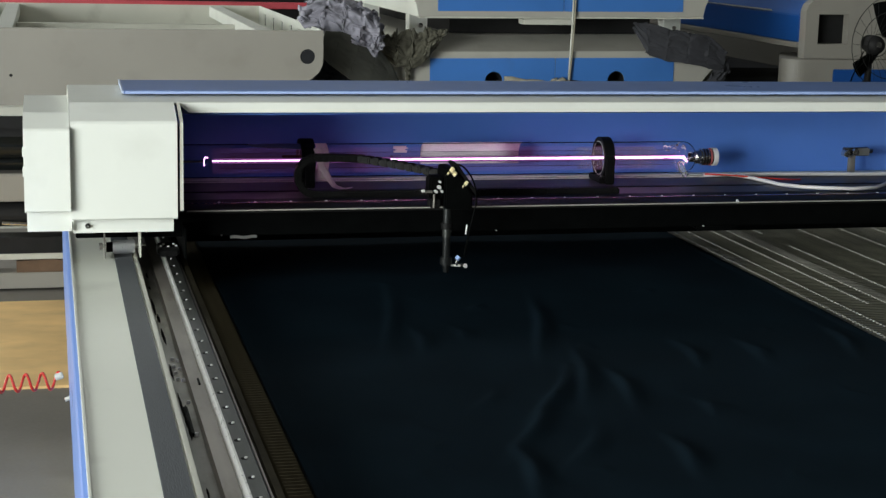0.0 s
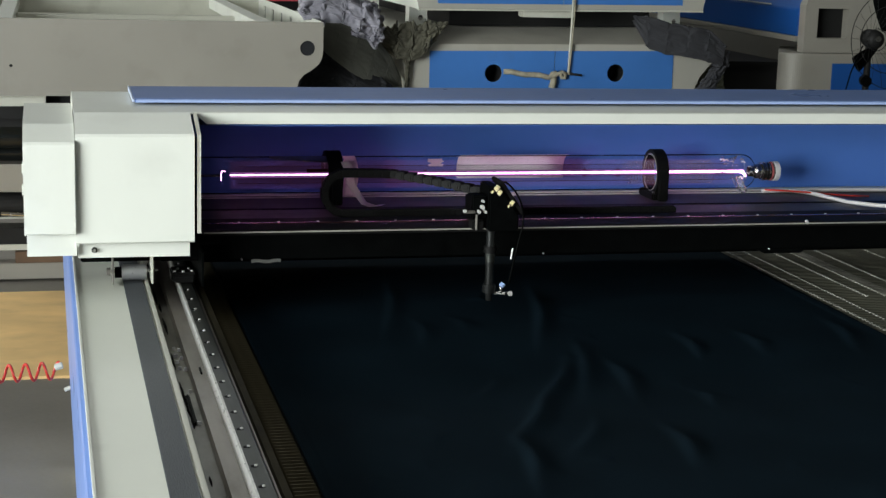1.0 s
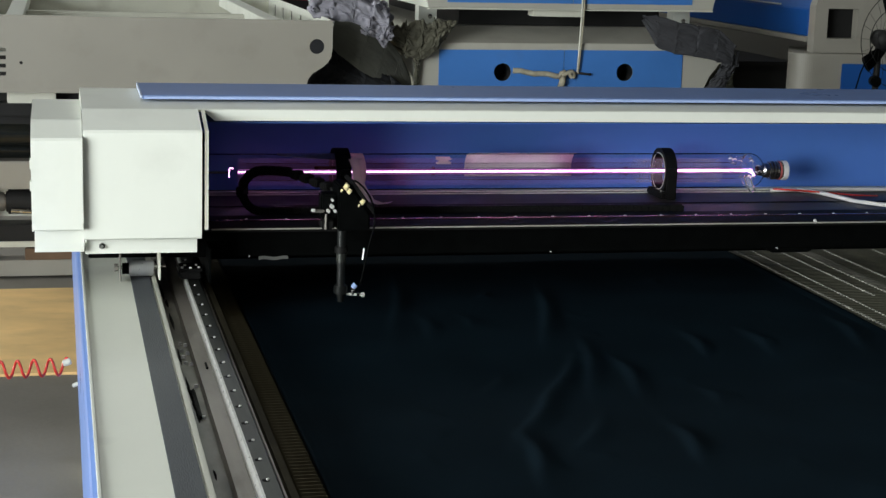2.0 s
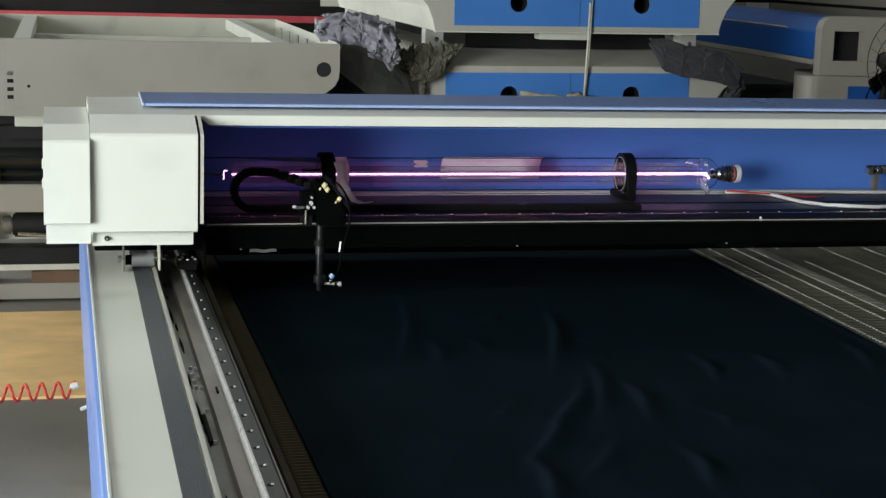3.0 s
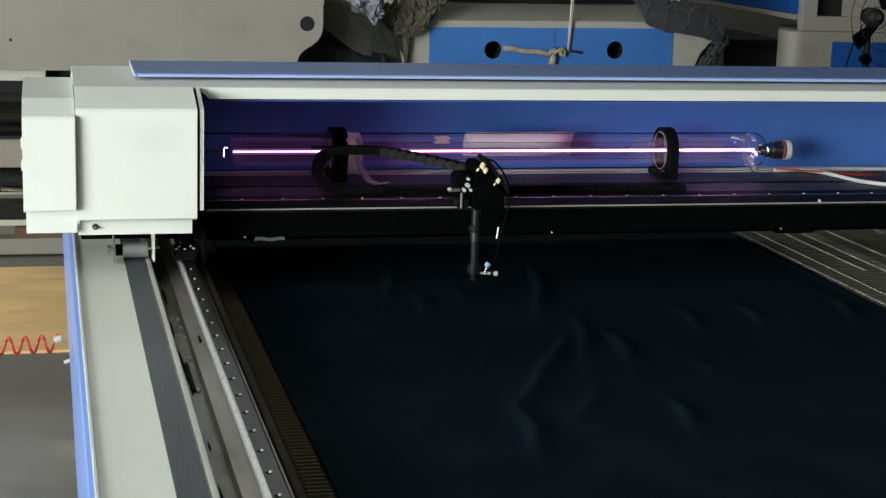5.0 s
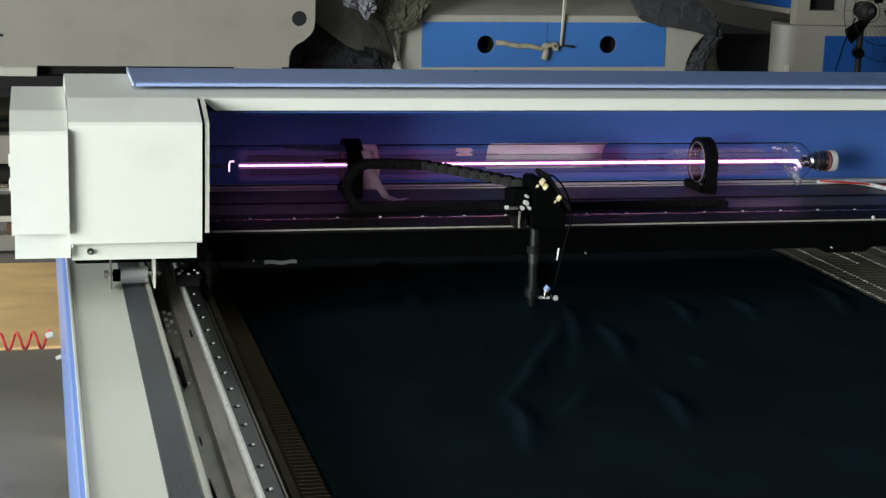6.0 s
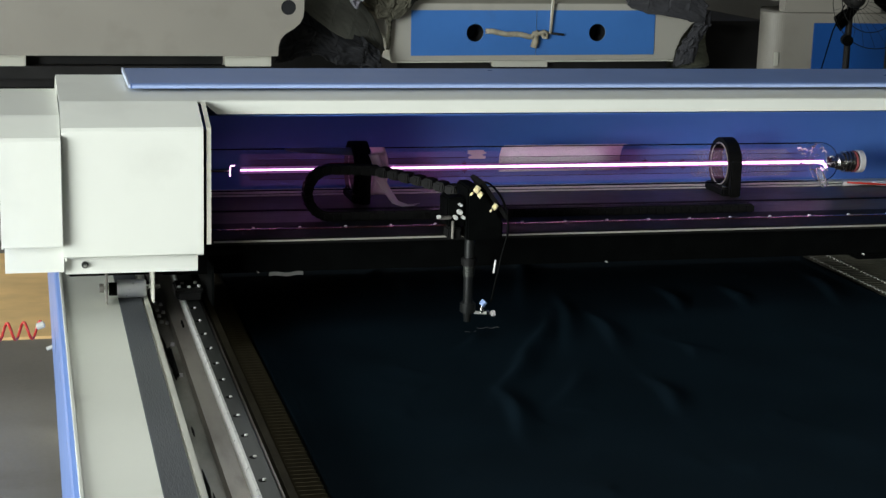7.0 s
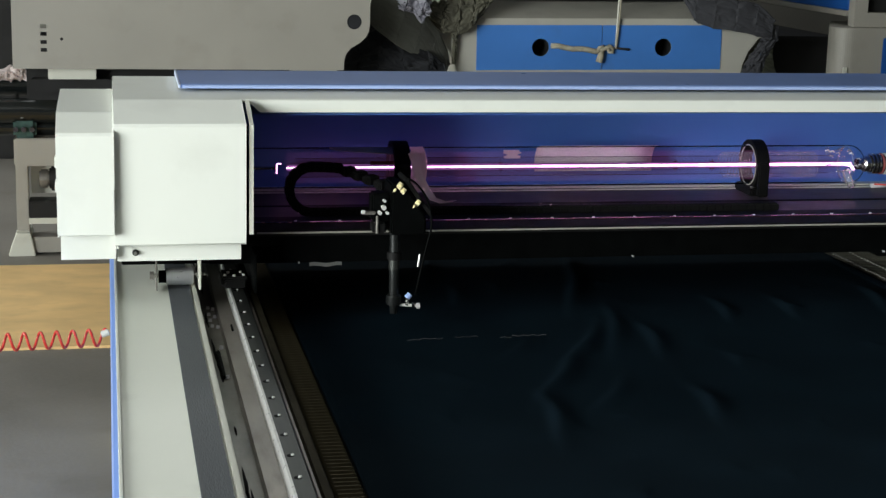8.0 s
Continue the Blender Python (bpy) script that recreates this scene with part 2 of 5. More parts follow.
def sheet(profile, x0, x1, thick, axis="x", bevel=0.0, bm=None):
    """A bent sheet of even thickness: an open profile, offset to its left, run along an axis."""
    pts = [Vector(p) for p in profile]
    off = []
    for i, p in enumerate(pts):
        d0 = (pts[i] - pts[i - 1]).normalized() if i > 0 else (pts[1] - pts[0]).normalized()
        d1 = (pts[i + 1] - pts[i]).normalized() if i < len(pts) - 1 else d0
        n0, n1 = Vector((-d0.y, d0.x)), Vector((-d1.y, d1.x))
        n = (n0 + n1).normalized()
        off.append(p + n * thick / max(0.4, n.dot(n0)))
    return prism([tuple(p) for p in pts] + [tuple(p) for p in reversed(off)], x0, x1, axis, bevel, bm)


def rod(a, b, r, seg=16, r2=None, caps=True, bm=None, bevel=0.0):
    a, b = Vector(a), Vector(b)
    d = b - a
    m = Matrix.Translation((a + b) / 2) @ d.to_track_quat("Z", "Y").to_matrix().to_4x4()
    t = bmesh.new()
    bmesh.ops.create_cone(t, cap_ends=caps, segments=seg, radius1=r, radius2=r if r2 is None else r2, depth=d.length, matrix=m)
    if bevel > 0:
        bmesh.ops.bevel(t, geom=[e for e in t.edges if len(e.link_faces) == 2 and e.calc_face_angle(0) > 0.9], offset=bevel, segments=2, affect="EDGES")
    return join(bm, t)


def pipe(points, r, seg=8, bm=None, close=False):
    """A round tube along a path."""
    t = bmesh.new()
    pts = [Vector(p) for p in points]
    rings = []
    up = Vector((0.13, 0.31, 0.94))
    for i, p in enumerate(pts):
        d = (pts[min(i + 1, len(pts) - 1)] - pts[max(i - 1, 0)]).normalized()
        s = d.cross(up)
        if s.length < 1e-3:
            s = d.orthogonal()
        s.normalize()
        u = s.cross(d)
        rings.append([t.verts.new(p + (s * math.cos(k * math.tau / seg) + u * math.sin(k * math.tau / seg)) * r) for k in range(seg)])
    for q, w in zip(rings, rings[1:]):
        for k in range(seg):
            t.faces.new((q[k], q[(k + 1) % seg], w[(k + 1) % seg], w[k]))
    t.faces.new(rings[0][::-1])
    t.faces.new(rings[-1])
    bmesh.ops.recalc_face_normals(t, faces=t.faces)
    return join(bm, t)


def hollow(a, b, r, wall, seg=40, bm=None):
    """An open tube wall."""
    a, b = Vector(a), Vector(b)
    q = (b - a).to_track_quat("Z", "Y")
    t = bmesh.new()
    loops = []
    for c, rad in ((a, r), (b, r), (b, r - wall), (a, r - wall)):
        loops.append([t.verts.new(c + q @ Vector((rad * math.cos(k * math.tau / seg), rad * math.sin(k * math.tau / seg), 0))) for k in range(seg)])
    for i in range(4):
        p, w = loops[i], loops[(i + 1) % 4]
        for k in range(seg):
            t.faces.new((p[k], p[(k + 1) % seg], w[(k + 1) % seg], w[k]))
    bmesh.ops.recalc_face_normals(t, faces=t.faces)
    return join(bm, t)


def spin(profile, origin, axis, seg=32, bm=None):
    """Turns (radius, height) points about an axis through origin."""
    q = Vector(axis).to_track_quat("Z", "Y")
    t = bmesh.new()
    rings = [[t.verts.new(Vector(origin) + q @ Vector((r * math.cos(k * math.tau / seg), r * math.sin(k * math.tau / seg), h))) for k in range(seg)] for r, h in profile]
    for p, w in zip(rings, rings[1:]):
        for k in range(seg):
            t.faces.new((p[k], p[(k + 1) % seg], w[(k + 1) % seg], w[k]))
    bmesh.ops.recalc_face_normals(t, faces=t.faces)
    return join(bm, t)


def panel_with_holes(outline, holes, y0, y1, bm=None):
    """A plate in the x-z plane between y0 and y1, with round or other holes through it."""
    t = bmesh.new()
    edges = []
    for loop in [outline] + holes:
        vs = [t.verts.new((p[0], y0, p[1])) for p in loop]
        edges += [t.edges.new((vs[i], vs[(i + 1) % len(vs)])) for i in range(len(vs))]
    bmesh.ops.triangle_fill(t, use_beauty=True, use_dissolve=False, edges=edges)
    faces = list(t.faces)
    ex = bmesh.ops.extrude_face_region(t, geom=faces)
    bmesh.ops.translate(t, verts=[v for v in ex["geom"] if isinstance(v, bmesh.types.BMVert)], vec=(0, y1 - y0, 0))
    bmesh.ops.recalc_face_normals(t, faces=t.faces)
    return join(bm, t)


def ring_pts(cx, cz, r, n=24):
    return [(cx + r * math.cos(k * math.tau / n), cz + r * math.sin(k * math.tau / n)) for k in range(n)]


def rect_pts(x0, x1, z0, z1):
    return [(x0, z0), (x1, z0), (x1, z1), (x0, z1)]


def cloth(grid_u, grid_v, fn, thick=0.004, bm=None):
    """A draped sheet: fn(u, v) gives its points, u and v from 0 to 1."""
    t = bmesh.new()
    vs = [[t.verts.new(fn(i / grid_u, j / grid_v)) for j in range(grid_v + 1)] for i in range(grid_u + 1)]
    for i in range(grid_u):
        for j in range(grid_v):
            t.faces.new((vs[i][j], vs[i + 1][j], vs[i + 1][j + 1], vs[i][j + 1]))
    t.normal_update()
    lo = [[t.verts.new(v.co - v.normal * thick) for v in row] for row in vs]
    for i in range(grid_u):
        for j in range(grid_v):
            t.faces.new((lo[i][j + 1], lo[i + 1][j + 1], lo[i + 1][j], lo[i][j]))
    rim = [(i, 0) for i in range(grid_u)] + [(grid_u, j) for j in range(grid_v)] + [(i, grid_v) for i in range(grid_u, 0, -1)] + [(0, j) for j in range(grid_v, 0, -1)]
    for (a, b), (c, d) in zip(rim, rim[1:] + rim[:1]):
        t.faces.new((vs[a][b], lo[a][b], lo[c][d], vs[c][d]))
    bmesh.ops.recalc_face_normals(t, faces=t.faces)
    return join(bm, t)

# ---- hall ----
setting("floor", box(-6, 10, -12, 14, -0.2, 0.0), FLOOR, "worn grey concrete workshop floor")


def hall():
    setting("wall_north", box(-6.2, 10.2, 14.0, 14.2, -0.2, 6.2), WALL, "dim plastered workshop wall", "wall")
    b = box(-6.2, -6.0, 0.6, 5.8, -0.2, 6.2)
    box(-6.2, -6.0, 8.6, 14.0, -0.2, 6.2, bm=b)
    box(-6.2, -6.0, 5.8, 8.6, 3.0, 6.2, bm=b)
    box(-6.2, -6.0, -12.0, -5.8, -0.2, 6.2, bm=b)
    box(-6.2, -6.0, -5.8, 0.7, 3.65, 6.2, bm=b)
    setting("wall_west", b, WALL, "plastered workshop wall round an open gate and an added side door", "wall")
    setting("wall_east", box(10.0, 10.2, -12.0, 14.0, -0.2, 6.2), WALL_DARK, "unseen plastered wall, kept dark to cut bounced light", "wall")
    setting("wall_south", box(-6.2, 10.2, -12.2, -12.0, -0.2, 6.2), WALL_DARK, "unseen plastered wall, kept dark to cut bounced light", "wall")
    b = box(-6.0, 10.0, -12.0, -0.8, 6.0, 6.2)
    box(-6.0, 10.0, 1.2, 8.8, 6.0, 6.2, bm=b)
    box(-6.0, 10.0, 11.6, 14.0, 6.0, 6.2, bm=b)
    for y, d, x0, x1 in ((8.8, 2.8, -2.0, 3.0), (-0.8, 2.0, -3.7, -1.1)):
        box(-6.0, x0, y, y + d, 6.0, 6.2, bm=b)
        box(x1, 10.0, y, y + d, 6.0, 6.2, bm=b)
    setting("ceiling", b, WALL, "plain unseen roof slab with two added roof lights", "ceiling")


hall()

# ---- the cutting machine: fixed frame ----
Y0, Y1 = 0.7, 4.75
frame_thing = thing("cutter_frame", (0.1, 2.7, 0.0), "white and blue steel frame of a flatbed laser cutter", "machine frame")


def side_frame():
    f = frame_thing
    part("frame_beam", prism([(0.040, 0.86), (0.040, 0.900), (0.043, 0.905), (0.129, 0.905), (0.129, 0.86)], Y0, Y1, "y"), FRAME_WHITE, f, "white painted frame top with faint stains")
    part("side_panel", sheet([(0.058, 0.16), (0.058, 0.575), (0.036, 0.585), (0.030, 0.60), (0.0295, 0.893), (0.032, 0.899), (0.0385, 0.9035)], Y0, Y1, -0.004, "y"), BLUE, f, "blue painted side panel with a rolled upper edge")
    part("edge_strip", box(0.0375, 0.0425, Y0, Y1, 0.895, 0.9085, 0.001), WHITE, f, "white edge strip")
    part("lower_beam", box(0.06, 0.20, Y0, Y1, 0.14, 0.30), PALE, f)
    b = box(0.062, 0.19, Y0 + 0.1, Y0 + 0.25, 0.0, 0.86)
    part("leg", b, PALE, f)
    part("leg", box(0.062, 0.19, Y1 - 0.25, Y1 - 0.1, 0.0, 0.86), PALE, f)
    part("belt_tray", box(0.129, 0.169, Y0, Y1, 0.86, 0.9025), FRAME_WHITE, f)
    part("drive_belt", box(0.1295, 0.1665, Y0, Y1, 0.9026, 0.9075, 0.0005), BELT, f, "dark grey toothed drive belt lying flat")
    part("belt_guide", box(0.169, 0.178, Y0, Y1, 0.85, 0.9075, 0.0015), PALE, f, "pale guide strip beside the belt")
    part("channel_floor", box(0.178, 0.2102, Y0, Y1, 0.83, 0.866), CHANNEL, f, "greasy steel channel floor")
    random.seed(21)
    for k in range(22):
        y = 1.2 + 2.4 * random.random()
        x = 0.191 + 0.006 * random.random()
        ln, w = 0.03 + 0.12 * random.random() ** 2, 0.0010 + 0.0014 * random.random()
        part("grease_lump", cloth(8, 4, lambda u, v: (x + w * (v - 0.5) * 2 * math.sin(u * math.pi) + 0.002 * noise.noise((u * 4, k, 0)), y + ln * u, 0.8665 + 0.003 * math.sin(u * math.pi) * math.sin(v * math.pi)), 0.0005), BLACK, f)
    part("rail_seat", box(0.2105, 0.272, Y0, Y1, 0.84, 0.884), PLATE, f, "machined steel seat of the guide rail")
    rail = part("guide_rail", prism([(0.2395, 0.884), (0.2395, 0.9), (0.261, 0.9), (0.264, 0.897), (0.264, 0.884)], Y0, Y1, "y"), RAIL, f, "dark steel linear guide rail with a row of bolts")
    # edge highlight of the rail put in as a bright strip
    part("rail_edge", prism([(0.2335, 0.884), (0.2335, 0.893), (0.236, 0.9005), (0.2393, 0.9005), (0.2393, 0.884)], Y0, Y1, "y"), ZINC, rail, "polished rail edge with its highlight painted bright")
    src = rod((0.2492, 1.0, 0.8995), (0.2492, 1.0, 0.9025), 0.0025, 12, 0.0021)
    first = part("rail_bolt", src, ZINC, rail)
    # black disc set left of each bolt puts its recess's shade into colour
    src = rod((0.2468, 1.0, 0.8994), (0.2468, 1.0, 0.9006), 0.0048, 14)
    ring = part("bolt_recess", src, BLACK, rail)
    k = 0
    y = 1.449 - 0.08 * 7
    while y < 4.6:
        for o in (first, ring):
            c = o if k == 0 else o.copy()
            if k:
                scene.collection.objects.link(c)
                BASE[c.name] = BASE[rail.name]
            c.location = (0, y - 1.0, 0)
        k += 1
        y += 0.08
    # screws along the channel, coloured pale to stand in for their glints
    for i, (x, y, z) in enumerate([(0.195, 2.739, 0.866), (0.203, 2.729, 0.866), (0.194, 2.692, 0.866), (0.194, 2.651, 0.866), (0.203, 2.675, 0.866), (0.195, 2.613, 0.866), (0.204, 2.605, 0.866), (0.201, 2.475, 0.866), (0.199, 2.308, 0.866)]):
        part("channel_screw", rod((x + 0.003, y - 0.003, z), (x + 0.003, y - 0.003, z + 0.005), 0.0036, 10, 0.0028), GLINT, f)
    part("stop_block", box(0.194, 0.200, 2.30, 2.45, 0.866, 0.871, 0.002), BLACK, f)
    part("stop_block", box(0.2235, 0.2265, 2.51, 2.545, 0.884, 0.888, 0.001), BLACK, f)
    # bed side wall inside the rail
    part("bed_wall", sheet([(0.274, 0.80), (0.274, 0.890), (0.284, 0.890), (0.298, 0.834)], Y0, Y1, -0.003, "y"), BED_WALL, f, "dark inner bed wall")
    part("far_beam", box(2.30, 2.50, Y0, Y1, 0.14, 0.905, 0.003), FRAME_WHITE, f, "white painted frame beam across the bed")
    part("cross_beam", box(0.20, 2.30, Y1 - 0.1, Y1, 0.55, 0.80), PALE, f)
    part("cross_beam", box(0.20, 2.30, Y0, Y0 + 0.1, 0.55, 0.80), PALE, f)
    part("hinge_pin", rod((0.026, 4.477, 0.294), (0.0585, 4.477, 0.307), 0.006, 12), PALE, f)


side_frame()

# slatted bed
bed = thing("cutting_bed", (1.2, 2.7, 0.79), "dark steel cutting bed of slats and fine chain mesh", "cutting bed")


def cutting_bed():
    part("bed_tray", box(0.298, 2.30, Y0, Y1, 0.77, 0.812), MATT, bed)
    first = None
    for k in range(196):
        y = 1.75 + 0.0145 * k
        if first is None:
            first = part("slat", box(0.366, 2.295, y, y + 0.0075, 0.812, 0.8335), BED, bed, "narrow steel slat")
            tooth = part("comb_tooth", box(0.313, 0.348, y, y + 0.0016, 0.812, 0.8290), TOOTH, bed, "thin brownish comb tooth")
        else:
            c = first.copy()
            scene.collection.objects.link(c)
            c.location = (0, 0.0145 * k, 0)
            c = tooth.copy()
            scene.collection.objects.link(c)
            c.location = (0, 0.0145 * k, 0)
    # rows of bright links, a link on each slat
    for x, w in ((1.612, 0.0035), (1.657, 0.0018), (1.726, 0.003), (1.770, 0.002), (1.848, 0.0028), (1.98, 0.0028), (2.10, 0.003), (2.2, 0.002)):
        b = bmesh.new()
        for k in range(196):
            y = 1.7505 + 0.0145 * k
            if noise.noise((x * 40, y * 2.2, 0)) < -0.28:
                continue
            box(x - w * 0.85, x + w * 0.85, y + 0.0005, y + 0.0065, 0.8335, 0.8358, bm=b)
        tagged(part("bright_chain", b, CHAIN, bed, "row of small bright links"), kind="stuff")
    # worn band of slats, its sheen put into a paler colour
    b = bmesh.new()
    for k in range(196):
        y = 1.7505 + 0.0145 * k
        if y > 2.3:
            box(1.768 + 0.004 * noise.noise((y * 3, 0, 0)), 1.806 + 0.008 * noise.noise((y * 2, 3, 0)), y, y + 0.0065, 0.8335, 0.8345, bm=b)
    tagged(part("polished_band", b, SHEEN, bed, "worn band of slats, its sheen painted as a paler colour"), kind="stuff")
    # loose threads at the cloth's edge
    for k, (x, y) in enumerate(((1.606, 3.70), (1.615, 3.62), (1.60, 3.56), (1.622, 3.55))):
        part("lint", pipe([(x + 0.02 * math.sin(j * 1.9 + k), y + 0.012 * j - 0.03, 0.838 + 0.004 * (j % 2)) for j in range(7)], 0.0005, 5), LINT, bed)


cutting_bed()


CUT_EDGES = []


def fabric():
    random.seed(11)
    folds = [(0.989, 3.188, 0.893, 2.818, 0.010), (0.947, 2.769, 0.876, 2.495, 0.008), (0.970, 2.646, 0.946, 2.451, 0.009),
             (0.883, 2.638, 0.771, 2.420, 0.010), (0.780, 2.442, 0.686, 2.253, 0.010), (0.679, 2.238, 0.658, 2.052, 0.011),
             (1.171, 2.826, 1.156, 2.668, 0.008), (1.297, 2.832, 1.294, 2.690, 0.006), (0.933, 2.265, 0.918, 2.110, 0.009),
             (0.687, 2.999, 0.674, 2.837, 0.005), (0.704, 3.330, 0.619, 2.917, 0.006), (1.522, 2.897, 1.482, 2.691, 0.008),
             (0.733, 2.567, 0.678, 2.473, 0.004), (1.058, 2.452, 1.062, 2.379, 0.005), (0.833, 2.324, 0.744, 2.168, 0.005),
             (0.764, 3.013, 0.775, 2.920, 0.004)]
    for k in range(40):
        x, y, a, ln = random.uniform(0.45, 1.5), random.uniform(1.75, 3.4), random.uniform(0.9, 2.4), random.uniform(0.02, 0.07)
        folds.append((x, y, x + ln * math.cos(a), y + ln * math.sin(a), random.uniform(0.0012, 0.003)))

    def at(u, v):
        x, y = 0.347 + u * 1.241, 1.55 + v * 3.0
        if u == 1:
            x += 0.006 * noise.noise((0.3, y * 3, 0))
        z = 0.8375 + 0.0035 * noise.noise((x * 3, y * 3, 0)) + 0.0012 * noise.noise((x * 9, y * 9, 3))
        for x0, y0, x1, y1, h in folds:
            dx, dy = x1 - x0, y1 - y0
            ln = math.hypot(dx, dy)
            a = ((x - x0) * dx + (y - y0) * dy) / (ln * ln)
            if -0.6 < a < 1.6:
                b = ((x - x0) * dy - (y - y0) * dx) / ln + 0.006 * math.sin(a * 4)
                if abs(b) < 0.09:
                    env = math.exp(-((a - 0.5) / 0.5) ** 2)
                    w = 0.010 if b > 0 else 0.022
                    z += 0.95 * h * env * math.exp(-(b / w) ** 2)
        edge = min(u, 1 - u) * 1.2
        return (x, y, max(z, 0.8365) if edge > 0.02 else 0.8385)
    t = thing("cloth_sheet", (1.0, 2.7, 0.838), "dark navy cloth sheet, lightly creased, spread on the bed", "cloth")
    part("cloth", cloth(210, 360, at, 0.0015), FABRIC, t, smooth=True)
    random.seed(5)
    for k in (0, 1, 2, 3, 6, 7, 9, 10, 11):
        x = 0.775 - 0.0205 * k
        z = 0.8405 + 0.0035 * random.random()
        y = 2.583 + 0.004 * noise.noise((x * 6, 0, 1))
        ob = part("cut_edge", pipe([(x - 0.0205 * j / 4, y + 0.0012 * math.sin(j + k), z + 0.0012 * math.sin(j * 1.7 + k)) for j in range(5)], 0.0003 + 0.0003 * random.random(), 5), LINT, t, "pale singed edge of a fresh cut")
        CUT_EDGES.append((ob, 6.75 + 0.75 * k / 12))


fabric()

# ---- the moving gantry ----
gantry = thing("gantry", (0.15, 3.6, 0.93), "white and blue laser cutter gantry carrying a glass laser tube", "gantry")
XE = 2.45
TY, TZ = 3.799, 1.062


def gantry_shell():
    g = gantry
    prof = [(3.344, 1.007), (3.340, 1.010), (3.338, 1.206), (3.342, 1.211), (3.428, 1.2385), (3.434, 1.240), (3.72, 1.249), (3.905, 1.19), (3.905, 1.003)]
    b = sheet(prof, 0.040, 0.2555, -0.003)
    cap = [(3.341, 1.003), (3.341, 1.206), (3.43, 1.2375), (3.72, 1.246), (3.902, 1.189), (3.902, 1.003)]
    prism(cap, 0.042, 0.045, bm=b)
    cover = part("end_cover", b, WHITE, g, "white bent-sheet end cover")
    part("cover_flange", sheet([(3.368, 0.976), (3.368, 1.010), (3.42, 1.010)], 0.043, 0.249, -0.003), WHITE, cover)
    part("flange_screw", rod((0.073, 3.3685, 0.991), (0.073, 3.359, 0.991), 0.003, 12, bevel=0.0008), STEEL, cover)
    part("flange_screw_washer", rod((0.073, 3.3685, 0.991), (0.073, 3.366, 0.991), 0.0055, 16), RAIL, cover)
    prof = [(3.338, 1.027), (3.326, 1.030), (3.326, 1.193), (3.330, 1.198), (3.386, 1.2215), (3.394, 1.224), (3.66, 1.232), (3.74, 1.19), (3.74, 1.0)]
    b = sheet(prof, -0.052, 0.039, -0.003)
    prism([(3.329, 1.027), (3.329, 1.193), (3.388, 1.2205), (3.66, 1.229), (3.737, 1.19), (3.737, 1.027)], -0.052, -0.049, bm=b)
    side = part("side_cover", b, WHITE, g, "smaller white motor cover")
    part("side_flange", sheet([(3.356, 0.983), (3.356, 1.030), (3.40, 1.030)], -0.048, 0.041, -0.003), WHITE, side)
    for z in (1.10, 1.14):
        part("vent_tab", box(-0.0545, -0.052, 3.335, 3.36, z, z + 0.018, 0.0008), WHITE, side)
    # long top cover with its lip over the opening
    part("top_cover", sheet([(3.434, 1.2375), (3.438, 1.240), (3.72, 1.249), (3.905, 1.19)], 0.2545, XE, -0.003), WHITE, g, "white painted top cover")
    part("cover_lip", panel_with_holes([(0.264, 1.2385), (XE, 1.2385), (XE, 1.2180), (0.287, 1.2180)], [], 3.4335, 3.4365), WHITE, g, "folded white lip with a mitred end")
    part("lip_return", box(0.287, XE, 3.4368, 3.452, 1.2180, 1.2205), WHITE, g)
    lid = part("lid", prism([(3.531, 1.2475), (3.531, 1.2535), (3.534, 1.2555), (3.716, 1.261), (3.722, 1.258), (3.722, 1.252)], 0.157, XE, bevel=0.0015), BLUE, g, "blue painted lid strip")
    # lid edge and end made paler: their highlights put into the colour
    part("lid_edge", prism([(3.5265, 1.2485), (3.5265, 1.2530), (3.5300, 1.2545), (3.5305, 1.2485)], 0.160, XE), mat("pale_blue_highlight", (0.36, 0.47, 0.78), 0.3, var=0.05), lid, "lid edge with its highlight painted pale blue")
    part("lid_end", prism([(3.531, 1.2485), (3.531, 1.2545), (3.72, 1.2615), (3.72, 1.2525)], 0.1535, 0.1565), mat("pale_blue_end_highlight", (0.55, 0.63, 0.82), 0.3, var=0.05), lid)
    part("jamb", sheet([(3.346, 1.024), (3.346, 1.207), (3.430, 1.2365)], 0.2608, 0.2678, 0.003), PALE, g, "narrow pale jamb strip")
    # black strip stands in for the shaded gap between cover and jamb
    part("jamb_return", box(0.2558, 0.2605, 3.352, 3.446, 1.010, 1.2055, 0.001), BLACK, g)
    # plate added to keep stray daylight out of the opening's left end
    bulk = panel_with_holes([(3.447, 0.9985), (3.898, 0.9985), (3.898, 1.184), (3.72, 1.24), (3.447, 1.212)], [ring_pts(TY, TZ, 0.0435, 32)], 0.0, 0.003)
    bmesh.ops.transform(bulk, verts=bulk.verts, matrix=Matrix(((0, 1, 0, 0.2570), (1, 0, 0, 0), (0, 0, 1, 0), (0, 0, 0, 1))))
    bmesh.ops.recalc_face_normals(bulk, faces=bulk.faces)
    part("end_bulkhead", bulk, BLACK, g, "black plate added to block stray light, holed for the tube")
    part("back_panel", sheet([(3.905, 1.19), (3.902, 1.006)], 0.2545, XE, 0.003), INNER_BLUE, g, "blue painted inner back panel")
    part("top_liner", sheet([(3.452, 1.2135), (3.72, 1.243), (3.899, 1.186)], 0.2545, XE, -0.002), INNER_BLUE, g)
    part("end_plate", prism([(3.44, 1.0), (3.44, 1.236), (3.72, 1.245), (3.90, 1.188), (3.90, 1.0)], XE, XE + 0.003), WHITE, g)
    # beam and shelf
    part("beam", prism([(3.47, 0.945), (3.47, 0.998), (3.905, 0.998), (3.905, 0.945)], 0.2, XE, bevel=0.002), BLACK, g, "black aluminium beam")
